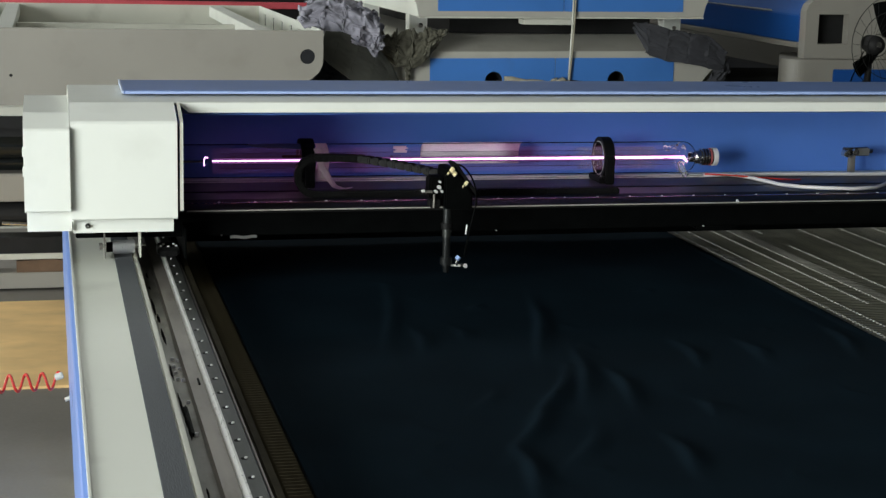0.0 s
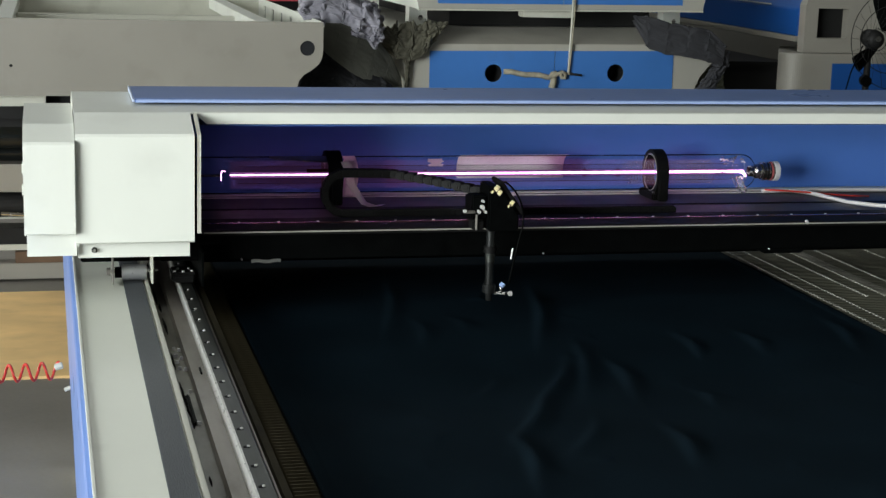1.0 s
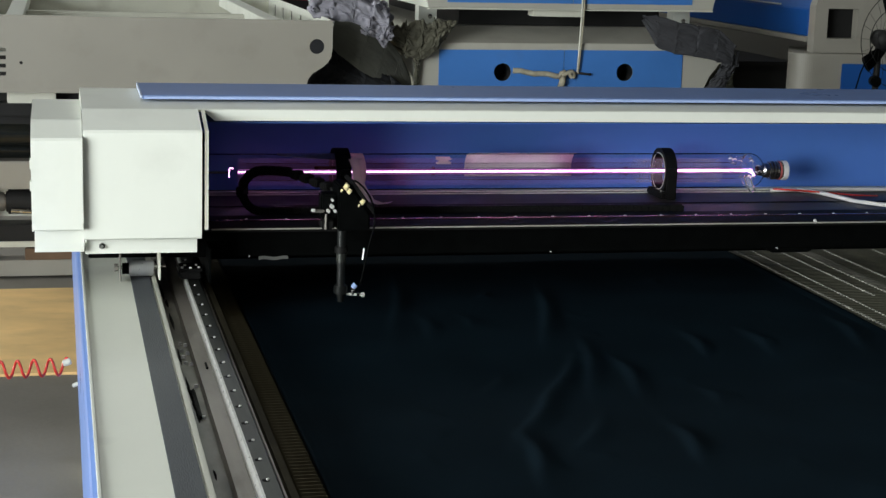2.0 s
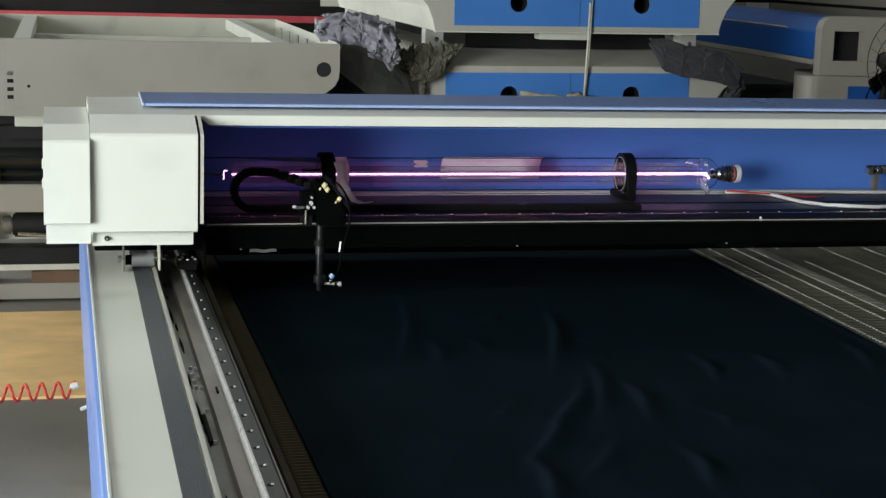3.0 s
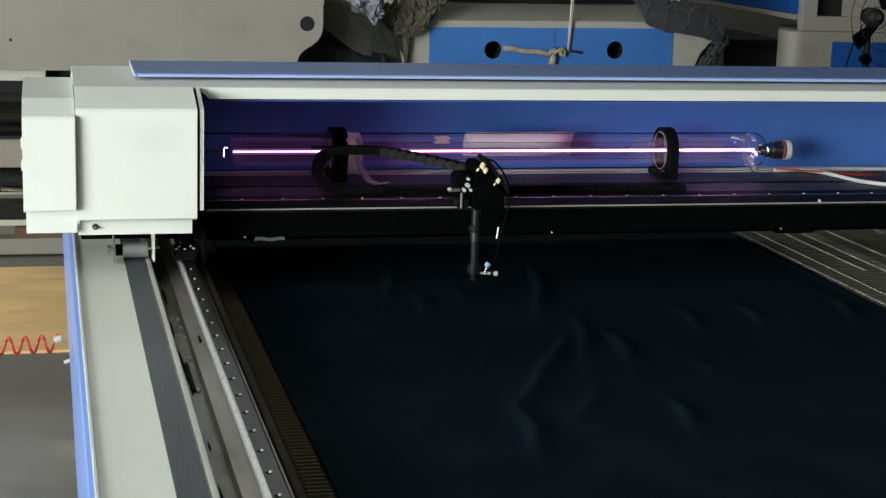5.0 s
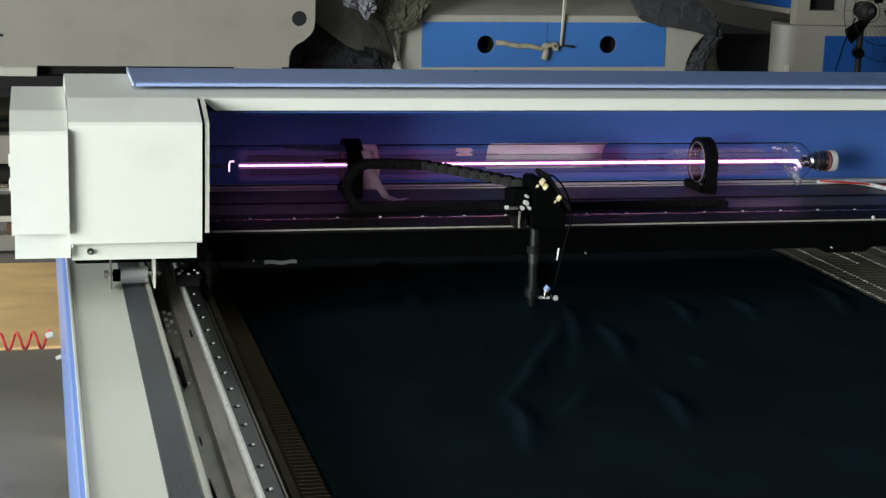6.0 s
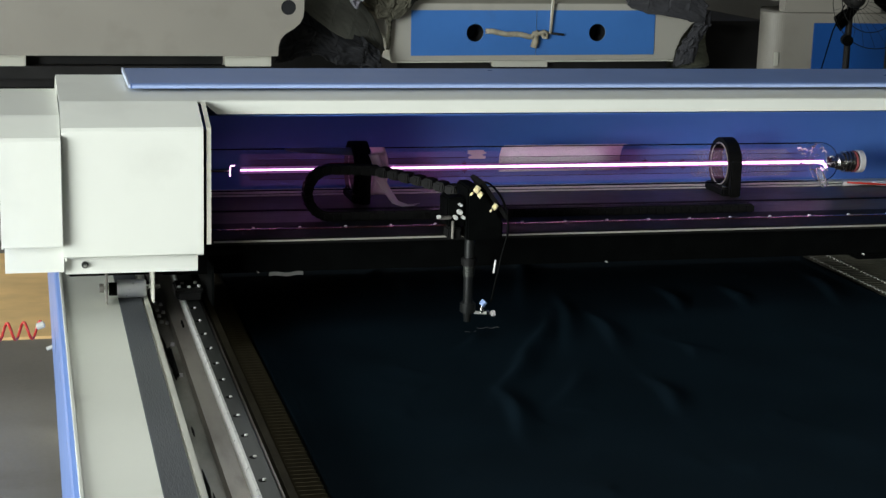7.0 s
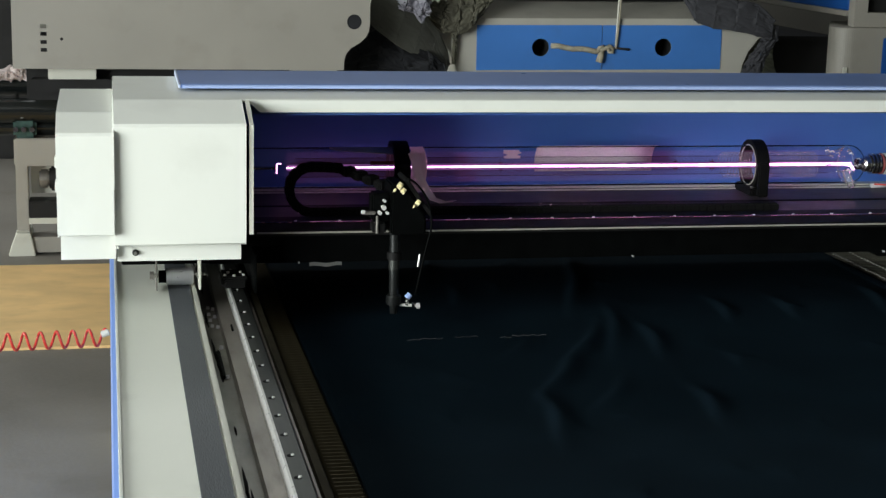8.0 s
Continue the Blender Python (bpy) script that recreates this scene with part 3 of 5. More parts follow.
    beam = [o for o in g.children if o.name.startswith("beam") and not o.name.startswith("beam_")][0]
    for x in (0.359, 0.979, 1.482):
        part("beam_screw", rod((x, 3.472, 0.9462), (x, 3.465, 0.9462), 0.0014, 10), ZINC, beam)
    part("worn_plate", cloth(8, 3, lambda u, v: (0.378 + 0.058 * u, 3.4685 + 0.001 * abs(noise.noise((u * 6, v * 3, 7))), 0.9385 + 0.0065 * v + 0.0012 * math.sin(u * 9)), 0.0008), ALU, beam, "small worn metal plate")
    part("under_bracket", prism([(1.46, 0.945), (1.475, 0.934), (1.56, 0.934), (1.575, 0.945)], 3.475, 3.56, "y", 0.002), BLACK, beam)
    # unseen plate added to keep light off the cloth under the beam
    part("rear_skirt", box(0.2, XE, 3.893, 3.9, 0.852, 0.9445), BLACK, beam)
    part("shelf", box(0.283, XE, 3.585, 3.8995, 0.9985, 1.003, 0.001), SHELF, g, "dark glossy shelf under the tube")
    part("groove_strip", box(0.283, XE, 3.845, 3.850, 1.003, 1.0055), PALE, g, "thin bright strip along the shelf")
    part("groove_lip", box(0.283, XE, 3.872, 3.899, 1.003, 1.007), PALE, g)
    part("slot", box(0.283, XE, 3.70, 3.712, 1.003, 1.004), BLACK, g)
    rail = part("beam_rail", prism([(3.445, 0.9985), (3.445, 1.004), (3.45, 1.0075), (3.578, 1.0075), (3.582, 0.9985)], 0.2825, XE), MATT, g, "dark beam rail with small screws")
    part("rail_trim", box(0.2825, XE, 3.4395, 3.4445, 1.0040, 1.0066, 0.0006), GREY, rail, "thin pale edge of the beam")
    # strip added to mirror the discharge, the reflection's red put into its colour
    part("polished_strip", box(0.2825, XE, 3.518, 3.526, 1.0077, 1.0088), RED_GLEAM, rail, "narrow polished strip, tinted red for the discharge's reflection")
    part("bright_bolt", rod((1.555, 3.443, 1.004), (1.555, 3.45, 1.0100), 0.0034, 16, bevel=0.001), ZINC, rail, "bright bolt head")
    x = 0.36
    first = None
    while x < XE - 0.05:
        if first is None:
            first = part("rail_screw", rod((x, 3.532, 1.007), (x, 3.532, 1.0098), 0.003, 10, 0.0024), ZINC, rail)
            x0 = x
        else:
            c = first.copy()
            scene.collection.objects.link(c)
            c.location = (x - x0, 0, 0)
        x += 0.08
    # idler roller over the drive belt
    r = part("idler_roller", rod((0.126, 3.457, 0.928), (0.173, 3.457, 0.928), 0.0150, 40, bevel=0.002), ROLLER, g, "steel belt idler roller")
    part("roller_core", rod((0.113, 3.457, 0.928), (0.128, 3.457, 0.928), 0.011, 18), BLACK, r)
    part("roller_bracket", box(0.108, 0.1105, 3.43, 3.48, 0.908, 0.975, 0.0008), DULL, r)
    part("roller_bracket", box(0.181, 0.185, 3.425, 3.485, 0.910, 0.978, 0.001), PALE, r)
    part("roller_axle", rod((0.098, 3.457, 0.93), (0.196, 3.457, 0.93), 0.004, 10), STEEL, r)
    part("roller_nut", rod((0.098, 3.457, 0.93), (0.105, 3.457, 0.93), 0.0075, 6), DULL, r)
    c = part("rail_carriage", box(0.222, 0.270, 3.468, 3.53, 0.9035, 0.922, 0.003), MATT, g, "black bearing block on the guide rail")
    for x, y in ((0.229, 3.478), (0.262, 3.480), (0.245, 3.474), (0.236, 3.500), (0.258, 3.502)):
        part("carriage_screw", rod((x, y, 0.922), (x, y, 0.925), 0.003, 10), ZINC, c)
    part("carriage_scraper", box(0.227, 0.265, 3.460, 3.468, 0.9035, 0.917, 0.002), MATT, c)
    # black plate added to stop daylight passing under the end cover
    part("foot_side", box(0.2745, 0.2785, 3.40, 3.88, 0.9085, 0.976), BLACK, g)
    part("foot_plate", box(0.05, 0.2742, 3.50, 3.88, 0.94, 0.976, 0.002), BLACK, g)


gantry_shell()


def laser_tube():
    g = gantry
    x0, x1, R = 0.12, 1.585, 0.040
    prof = [(R, 0.0), (R, x1 - x0 - 0.03)]
    dome = [(R, x1 - x0 - 0.03)]
    for k in range(1, 9):
        a = k / 8 * math.pi / 2
        dome.append((0.012 + (R - 0.012) * math.cos(a), x1 - x0 - 0.03 + 0.03 * math.sin(a)))
    t = part("laser_tube", spin(prof, (x0, TY, TZ), (1, 0, 0), 48), GLASS, g, "clear glass laser tube", smooth=True)
    t.visible_shadow = False
    q = part("tube_dome", spin(dome, (x0, TY, TZ), (1, 0, 0), 48), INNER_GLASS, t, "domed glass end", smooth=True)
    q.visible_shadow = False
    q = part("seal_ring", spin([(0.0365, 0.0), (0.039, 0.002), (0.0365, 0.004)], (1.548, TY, TZ), (1, 0, 0), 40), GLINT_GLASS, t, smooth=True)
    q.visible_shadow = False
    # small pale squiggles stand in for glints in the glass end
    random.seed(8)
    for k in range(18):
        a, xx, rr = random.uniform(-0.6, 2.2), 1.495 + 0.075 * random.random(), 0.02 + 0.017 * random.random()
        p = Vector((xx, TY - rr * math.cos(a), TZ + rr * math.sin(a)))
        part("glass_bead", pipe([p, p + Vector((0.006, 0, 0.002)), p + Vector((0.010, 0, -0.002))], 0.0010 + 0.0004 * (k % 3), 6), GLINT_GLASS if k % 2 else GLINT, t, smooth=True)
    q = part("bore_tube", spin([(0.0085, 0.0), (0.0085, 1.17), (0.012, 1.18)], (0.372, TY, TZ), (1, 0, 0), 24), INNER_GLASS, t, smooth=True)
    q.visible_shadow = False
    q = part("water_jacket", spin([(0.019, 0.0), (0.019, 1.14)], (0.39, TY, TZ), (1, 0, 0), 28), INNER_GLASS, t, smooth=True)
    q.visible_shadow = False
    pts = []
    for k in range(30 * 12 + 1):
        a = k / 12 * math.tau
        pts.append((1.275 + 0.205 * k / (30 * 12), TY + 0.026 * math.cos(a), TZ + 0.026 * math.sin(a)))
    q = part("return_coil", pipe(pts, 0.0005, 6), GLINT_GLASS, t, "glass gas return spiral", smooth=True)
    q.visible_shadow = False
    # glass bridges
    for x in (0.42, 0.80, 1.17, 1.25):
        q = part("glass_bridge", spin([(0.0088, 0), (0.0095, 0.002), (0.0115, 0.003), (0.0095, 0.004), (0.0088, 0.006)], (x, TY, TZ), (1, 0, 0), 20), INNER_GLASS, t, smooth=True)
        q.visible_shadow = False
    # closed can added to hide the parked discharge and block its light
    part("electrode_can", rod((0.06, TY, TZ), (0.285, TY, TZ), 0.014, 24, bevel=0.002), DULL, t, "dull metal electrode can, closed to hide the parked discharge")
    part("electrode_tip", rod((0.285, TY, TZ), (0.352, TY, TZ), 0.003, 10), STEEL, t)
    part("electrode_hook", pipe([(0.3525, TY, TZ - 0.011), (0.3525, TY - 0.004, TZ + 0.006), (0.3535, TY - 0.004, TZ + 0.0095), (0.361, TY - 0.004, TZ + 0.0095)], 0.0012, 8), ZINC, t)
    # end mirror
    part("mirror_neck", spin([(0.012, 0), (0.013, 0.012), (0.017, 0.016), (0.017, 0.03), (0.013, 0.034)], (1.575, TY, TZ), (1, 0, 0), 28), STEEL, t, "ribbed metal end neck", smooth=False)
    part("mirror_cap", rod((1.602, TY, TZ), (1.634, TY, TZ), 0.0205, 32, bevel=0.003), DARK_CHROME, t, "dark polished mirror holder")
    for x in (1.604, 1.612, 1.620):
        part("cap_rib", hollow((x, TY, TZ), (x + 0.003, TY, TZ), 0.0218, 0.003, 32), STEEL, t)
    part("mirror_ring", hollow((1.626, TY, TZ), (1.630, TY, TZ), 0.0222, 0.004, 32), RUST_LABEL, t, "dark red seal ring")
    part("mirror_lens", hollow((1.635, TY, TZ), (1.646, TY, TZ), 0.0228, 0.004, 32), WIRE_WHITE, t, "pale end ring")
    part("mirror_disc", rod((1.636, TY, TZ), (1.641, TY, TZ), 0.0186, 32), DARK_CHROME, t)
    part("water_nipple", pipe([(1.545, TY - 0.01, TZ - 0.012), (1.548, TY - 0.022, TZ - 0.028), (1.555, TY - 0.03, TZ - 0.045)], 0.008, 12), GLINT_GLASS, t, smooth=True)
    # label and tape on the glass
    def band(u0, u1, xa, xb, r=0.0406, wav=0.0):
        return cloth(4, 16, lambda u, v: (xa + (xb - xa) * u + wav * noise.noise((u * 3, v * 4, 1)), TY - r * math.sin(radians(u0 + (u1 - u0) * v)), TZ + r * math.cos(radians(u0 + (u1 - u0) * v))), 0.0004)
    part("paper_label", band(-114, -4, 0.884, 1.135), PAPER, t, "plain white paper label on the glass", smooth=True)
    part("paper_scrap", band(28, 58, 0.803, 0.835, wav=0.012), TAPE, t, "torn paper scrap")
    # reflection in the glass, put in as a pale arched patch
    part("arched_label", cloth(16, 8, lambda u, v: (0.455 + 0.135 * u, TY - 0.0406 * math.sin(radians(4 + 40 * v * (0.35 + 0.65 * u ** 0.5))), TZ + 0.0406 * math.cos(radians(4 + 40 * v * (0.35 + 0.65 * u ** 0.5)))), 0.0004), REFLECTION, t, "pale arched reflection painted on the glass near the clamp", smooth=True)
    part("red_label", band(64, 74, 0.532, 0.585), RUST_LABEL, t, "small dull red label", smooth=True)
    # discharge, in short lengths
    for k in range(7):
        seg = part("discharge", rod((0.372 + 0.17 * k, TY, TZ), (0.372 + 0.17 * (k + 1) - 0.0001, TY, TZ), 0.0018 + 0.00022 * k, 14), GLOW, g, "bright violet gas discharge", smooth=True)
        q = part("gas_sheath", rod((0.372 + 0.17 * k, TY, TZ), (0.372 + 0.17 * (k + 1), TY, TZ), 0.0062, 18, caps=False), SHEATH, seg, "faint violet sheath of glowing gas", smooth=True)
        q.visible_shadow = False
        q = part("gas_halo", rod((0.372 + 0.17 * k, TY, TZ), (0.372 + 0.17 * (k + 1), TY, TZ), 0.030, 32, caps=False), HALO if k > 1 else FAINT_HALO, seg, "faint violet haze put round the discharge as emission", smooth=True)
        q.visible_shadow = False
        if k == 0:
            part("cathode_glow", pipe([(0.3525, TY - 0.002, TZ - 0.011), (0.3525, TY - 0.006, TZ + 0.006), (0.3535, TY - 0.006, TZ + 0.0095), (0.361, TY - 0.006, TZ + 0.0095)], 0.0012, 8), GLOW, seg, smooth=True)
        if k == 6:
            part("discharge_bend", pipe([(1.545, TY, TZ), (1.555, TY - 0.001, TZ - 0.001), (1.563, TY - 0.003, TZ - 0.005), (1.566, TY - 0.006, TZ - 0.012)], 0.0030, 10), GLOW, seg, smooth=True)
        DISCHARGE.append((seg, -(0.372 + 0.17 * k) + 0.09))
    return t


DISCHARGE = []
laser_tube()


def tube_holder(x, tape):
    h = part("tube_holder", hollow((x - (0.019 if tape else 0.013), TY, TZ), (x + 0.013, TY, TZ), 0.0525, 0.0085, 40), MATT, gantry, "black ring clamp round the tube")
    part("holder_foot", box(x - 0.022, x + 0.013, TY - 0.045, TY + 0.045, 1.003, 1.020, 0.003), MATT, h)
    part("holder_stem", box(x - 0.012, x + 0.012, TY - 0.03, TY + 0.03, 1.003, 1.014, 0.002), MATT, h)
    part("holder_post", box(x - 0.011, x + 0.011, TY - 0.058, TY - 0.046, 1.003, 1.075, 0.002), MATT, h)
    part("holder_screw", rod((x - 0.017, TY - 0.042, 1.02), (x - 0.017, TY - 0.042, 1.0235), 0.0045, 10), STEEL, h)
    part("foam_pad", hollow((x - 0.0135, TY, TZ), (x - 0.012, TY, TZ), 0.0425, 0.002, 40), GREY, h)


tube_holder(0.597, True)
tube_holder(1.345, False)


def tape_tails():
    def tail(u, v):
        pts = [(0.615, TY - 0.044, 1.098), (0.622, TY - 0.050, 1.078), (0.622, TY - 0.054, 1.062), (0.630, TY - 0.056, 1.045), (0.64, TY - 0.058, 1.028), (0.652, TY - 0.07, 1.010), (0.668, TY - 0.085, 1.006), (0.690, TY - 0.09, 1.009)]
        s = u * (len(pts) - 1)
        i = min(int(s), len(pts) - 2)
        p = Vector(pts[i]).lerp(Vector(pts[i + 1]), s - i)
        w = 0.020 - 0.010 * u
        return p + Vector((w * (v - 0.5), 0, 0.004 * (v - 0.5)))
    part("tape_wrap", cloth(12, 4, lambda u, v: (0.612 + 0.030 * v + 0.004 * math.sin(u * 5), TY - 0.030 - 0.016 * u + 0.003 * math.sin(v * 7 + u * 4), 1.098 - 0.078 * u), 0.0006), TAPE, gantry, "crumpled white tape wrap beside the clamp", smooth=True)
    part("tape_tail", cloth(28, 3, tail, 0.0006), TAPE, gantry, "loose end of white tape", smooth=True)

    def wrap(u, v):
        a = radians(18 + 110 * v)
        r = 0.0445 + 0.002 * noise.noise((u * 5, v * 5, 2))
        return Vector((0.613 + 0.027 * u + 0.004 * math.sin(v * 3), TY - r * math.sin(a), TZ + r * math.cos(a)))
    part("tape_wrap", cloth(5, 18, wrap, 0.0006), TAPE, gantry, "white tape wrapped beside the clamp", smooth=True)


tape_tails()


def gantry_cables():
    part("red_wire", pipe([(1.62 + 0.05 * k, 3.80 - 0.006 * k + 0.006 * math.sin(k * 0.9), 1.018 - 0.012 * min(1, k / 4)) for k in range(6)], 0.0020, 8), RED, gantry, "thin red wire", smooth=True)
    part("white_cable", pipe([(1.70, 3.84, 1.009), (1.734, 3.803, 1.0095), (1.768, 3.68, 1.0085), (1.80, 3.61, 1.012), (1.84, 3.575, 1.0145), (1.905, 3.557, 1.0145), (1.98, 3.58, 1.013), (2.05, 3.66, 1.0085), (2.12, 3.74, 1.0085), (2.3, 3.76, 1.0085)], 0.0048, 8), WIRE_WHITE, gantry, "white cable", smooth=True)
    part("white_cable", pipe([(1.63 + 0.06 * k, 3.835 + 0.01 * math.sin(k * 0.6), 1.009) for k in range(13)], 0.005, 8), WIRE_WHITE, gantry, "white cable", smooth=True)
    x = 2.045
    m = part("tube_mirror_mount", box(x - 0.006, x + 0.010, 3.83, 3.846, 1.003, 1.058, 0.002), DULL, gantry, "small steel mirror mount")
    part("mount_plate", box(x - 0.022, x + 0.048, 3.832, 3.848, 1.056, 1.078, 0.002), DARK_CHROME, m)
    part("mount_face", box(x + 0.014, x + 0.046, 3.826, 3.8315, 1.058, 1.076, 0.001), ALU, m)
    part("mount_knob", rod((x - 0.024, 3.835, 1.064), (x - 0.024, 3.812, 1.064), 0.009, 16, bevel=0.002), STEEL, m)
    part("mount_knob", rod((x + 0.003, 3.831, 1.067), (x + 0.003, 3.815, 1.067), 0.009, 16, bevel=0.002), STEEL, m)
    part("mount_screw", rod((x + 0.048, 3.84, 1.068), (x + 0.060, 3.84, 1.068), 0.006, 12), STEEL, m)


gantry_cables()

# ---- cutting head ----
head = thing("cutting_carriage", (0.838, 3.40, 0.87), "black laser cutting carriage with slim lens barrel and brass mirror screws", "carriage")


def cutting_head():
    h = head
    X, Y = 0.838, 3.385
    car = part("carriage", box(X - 0.012, X + 0.05, 3.447, 3.55, 1.0102, 1.062, 0.004), BLACK, h, "black carriage block")
    part("carriage_back", box(X - 0.008, X + 0.045, 3.46, 3.54, 1.062, 1.075, 0.004), MATT, car)
    prof = [(X - 0.010, 1.013), (X + 0.052, 1.013), (X + 0.052, 1.045), (X + 0.012, 1.103), (X - 0.010, 1.103)]
    part("mirror_housing", prism(prof, 3.368, 3.444, "y", 0.003), BLACK, h, "black angled mirror housing")
    part("motor_box", box(X - 0.042, X - 0.010, 3.380, 3.415, 1.035, 1.084, 0.003), BLACK, h, "black adjusting block")
    part("motor_lower", box(X - 0.040, X - 0.016, 3.376, 3.41, 1.014, 1.034, 0.003), MATT, h)
    m = part("mirror_mount", prism([(X + 0.012, 1.108), (X + 0.058, 1.045), (X + 0.063, 1.05), (X + 0.018, 1.113)], 3.372, 3.442, "y", 0.001), MATT, h, "tilted mirror mount plate")
    d = Vector((0.12, -0.80, 0.59)).normalized()
    for x, z, n, q in ((X + 0.004, 1.098, 0.0066, 4), (X + 0.010, 1.089, 0.0058, 4), (X - 0.005, 1.090, 0.0026, 5), (X + 0.036, 1.068, 0.0056, 4), (X + 0.029, 1.061, 0.0022, 5)):
        p = Vector((x, 3.370, z))
        w = part("brass_screw", rod(p + d * -0.006, p + d * 0.008, n, q, bevel=0.0008), BRASS, m, "brass adjusting screw")
        part("screw_stem", rod(p + d * 0.004, p + d * 0.0095, n * 0.35, 8), BRASS, m)
    for x, z, n in ((X - 0.029, 1.052, 0.0035), (X - 0.022, 1.061, 0.0042), (X - 0.021, 1.073, 0.0026), (X - 0.016, 1.052, 0.0030)):
        part("steel_screw", rod((x, 3.382, z), (x, 3.368, z), n, 10, bevel=0.0005), ZINC, h)
    part("lever", box(X - 0.060, X - 0.036, 3.372, 3.382, 1.049, 1.054, 0.001), DULL, h)
    part("lever_tip", box(X - 0.062, X - 0.054, 3.370, 3.374, 1.051, 1.057, 0.001), ZINC, h)
    part("guide_pin", rod((X - 0.033, 3.374, 1.016), (X - 0.033, 3.374, 1.046), 0.0024, 10), DULL, h)
    # lens barrel
    b = part("lens_barrel", rod((X, Y, 0.902), (X, Y, 1.014), 0.0084, 28), BARREL, h, "slim black lens barrel", smooth=False)
    part("barrel_collar", rod((X, Y, 0.967), (X, Y, 0.981), 0.0132, 28, bevel=0.0015), MATT, b, "knurled black collar")
    for k in range(4):
        part("barrel_ring", hollow((X, Y, 0.949 + 0.0045 * k), (X, Y, 0.9525 + 0.0045 * k), 0.0098, 0.003, 28), RAIL, b)
    part("nozzle_block", rod((X, Y, 0.886), (X, Y, 0.904), 0.0134, 28, bevel=0.002), BARREL, b, "wide black nozzle block")
    part("nozzle_tip", rod((X, Y, 0.870), (X, Y, 0.8855), 0.0062, 20, 0.0075), BARREL, b)
    v = part("air_fitting", pipe([(X + 0.011, Y, 0.885), (X + 0.024, Y - 0.004, 0.885), (X + 0.042, Y - 0.006, 0.884)], 0.0026, 10), ZINC, h, "small steel air fitting")
    part("fitting_nut", rod((X + 0.031, Y - 0.005, 0.8845), (X + 0.036, Y - 0.005, 0.8845), 0.0052, 6), STEEL, v)
    part("fitting_nut", rod((X + 0.040, Y - 0.006, 0.884), (X + 0.046, Y - 0.006, 0.884), 0.0052, 6), WIRE_WHITE, v)
    part("fitting_collar", rod((X + 0.023, Y - 0.004, 0.898), (X + 0.029, Y - 0.004, 0.905), 0.0055, 14), mat("pale_blue_plastic", (0.30, 0.42, 0.72), 0.4), v, "pale blue push-in collar")
    part("fitting_stem", rod((X + 0.023, Y - 0.004, 0.885), (X + 0.025, Y - 0.004, 0.899), 0.0036, 12), STEEL, v)
    part("hose_sleeve", rod((X + 0.0425, 3.372, 0.978), (X + 0.0395, 3.371, 0.956), 0.0018, 12), ZINC, h, "bright metal sleeve on the hose")
    # air hose looping over the housing
    pts = []
    for k in range(41):
        s = k / 40
        a = s * 3.0
        pts.append((X + 0.018 + 0.044 * math.sin(min(a, 1.75)) - 0.026 * max(0, (s - 0.58)) / 0.42, 3.366 + 0.006 * math.sin(s * 3), 1.112 - 0.205 * s ** 1.35 + 0.006 * math.sin(s * math.pi)))
    part("air_hose", pipe(pts, 0.0019, 8), BLACK, h, "thin black air hose looping down", smooth=True)


cutting_head()

# ---- drag chain between the shelf and the head ----
LINKS = 38
PITCH = 0.0165


def chain_point(s, hx):
    """Where the chain is, s metres along it from the head, for a head at hx."""
    top, low = 1.096, 1.0125
    yc = 3.602
    rad = (top - low) / 2
    bend = 0.544 - 0.58 * (0.84 - hx) + rad
    start = hx + 0.012
    run = start - bend
    if s < run:
        u = s / run
        return Vector((start - s, 3.462 + (yc - 3.462) * min(1.0, u * 1.6), top - 0.020 * (1 - u) ** 2))
    s -= run
    half = math.pi * rad
    if s < half:
        a = s / rad
        return Vector((bend - rad * math.sin(a), yc, top - rad + rad * math.cos(a)))
    return Vector((bend + s - half, yc, low))


def drag_chain():
    t = thing("drag_chain", (0.0, 0.0, 0.0), "black plastic cable drag chain bending back above the shelf", "cable chain")
    b = box(-0.0095, 0.0095, -0.012, 0.012, -0.0085, 0.0085, 0.002)
    box(-0.004, 0.0115, -0.0135, -0.0105, -0.006, 0.006, 0.001, bm=b)
    box(-0.004, 0.0115, 0.0105, 0.0135, -0.006, 0.006, 0.001, bm=b)
    first = part("chain_link", b, MATT, t)
    links = [first]
    for k in range(LINKS - 1):
        c = first.copy()
        scene.collection.objects.link(c)
        links.append(c)
    # the lower run lies still behind the beam rail
    x = 0.66
    while x < 1.315:
        c = first.copy()
        scene.collection.objects.link(c)
        c.location = (x, 3.602, 1.0115)
        x += PITCH
    return t, links


chain, CHAIN_LINKS = drag_chain()

# ---- air hose coil at the frame ----


def red_coil():
    t = thing("coiled_hose", (-0.3, 4.53, 0.31), "red spiral air hose hooked to the machine frame", "hose")
    pts = []
    n = 26 * 14
    for k in range(n + 1):
        a = k / 14 * math.tau
        x = 0.012 - 0.045 * k / 14
        pts.append((x, 4.53 + 0.024 * math.sin(a), 0.336 + 0.024 * math.cos(a) - 0.010 * math.sin(math.pi * k / n)))
    part("hose", pipe(pts, 0.0042, 7), RED, t, smooth=True)
    part("hose_fitting", rod((0.0, 4.53, 0.345), (0.022, 4.53, 0.352), 0.010, 14, bevel=0.002), PALE, t)


red_coil()

# ---- things in the hall behind ----


def plywood():
    t = thing("plywood_sheet", (-0.6, 6.3, 0.0), "worn yellowish plywood sheet lying on the floor", "plywood")
    part("board", box(-1.7, 0.32, 5.63, 6.98, 0.0, 0.010, 0.002), WOOD, t)


plywood()


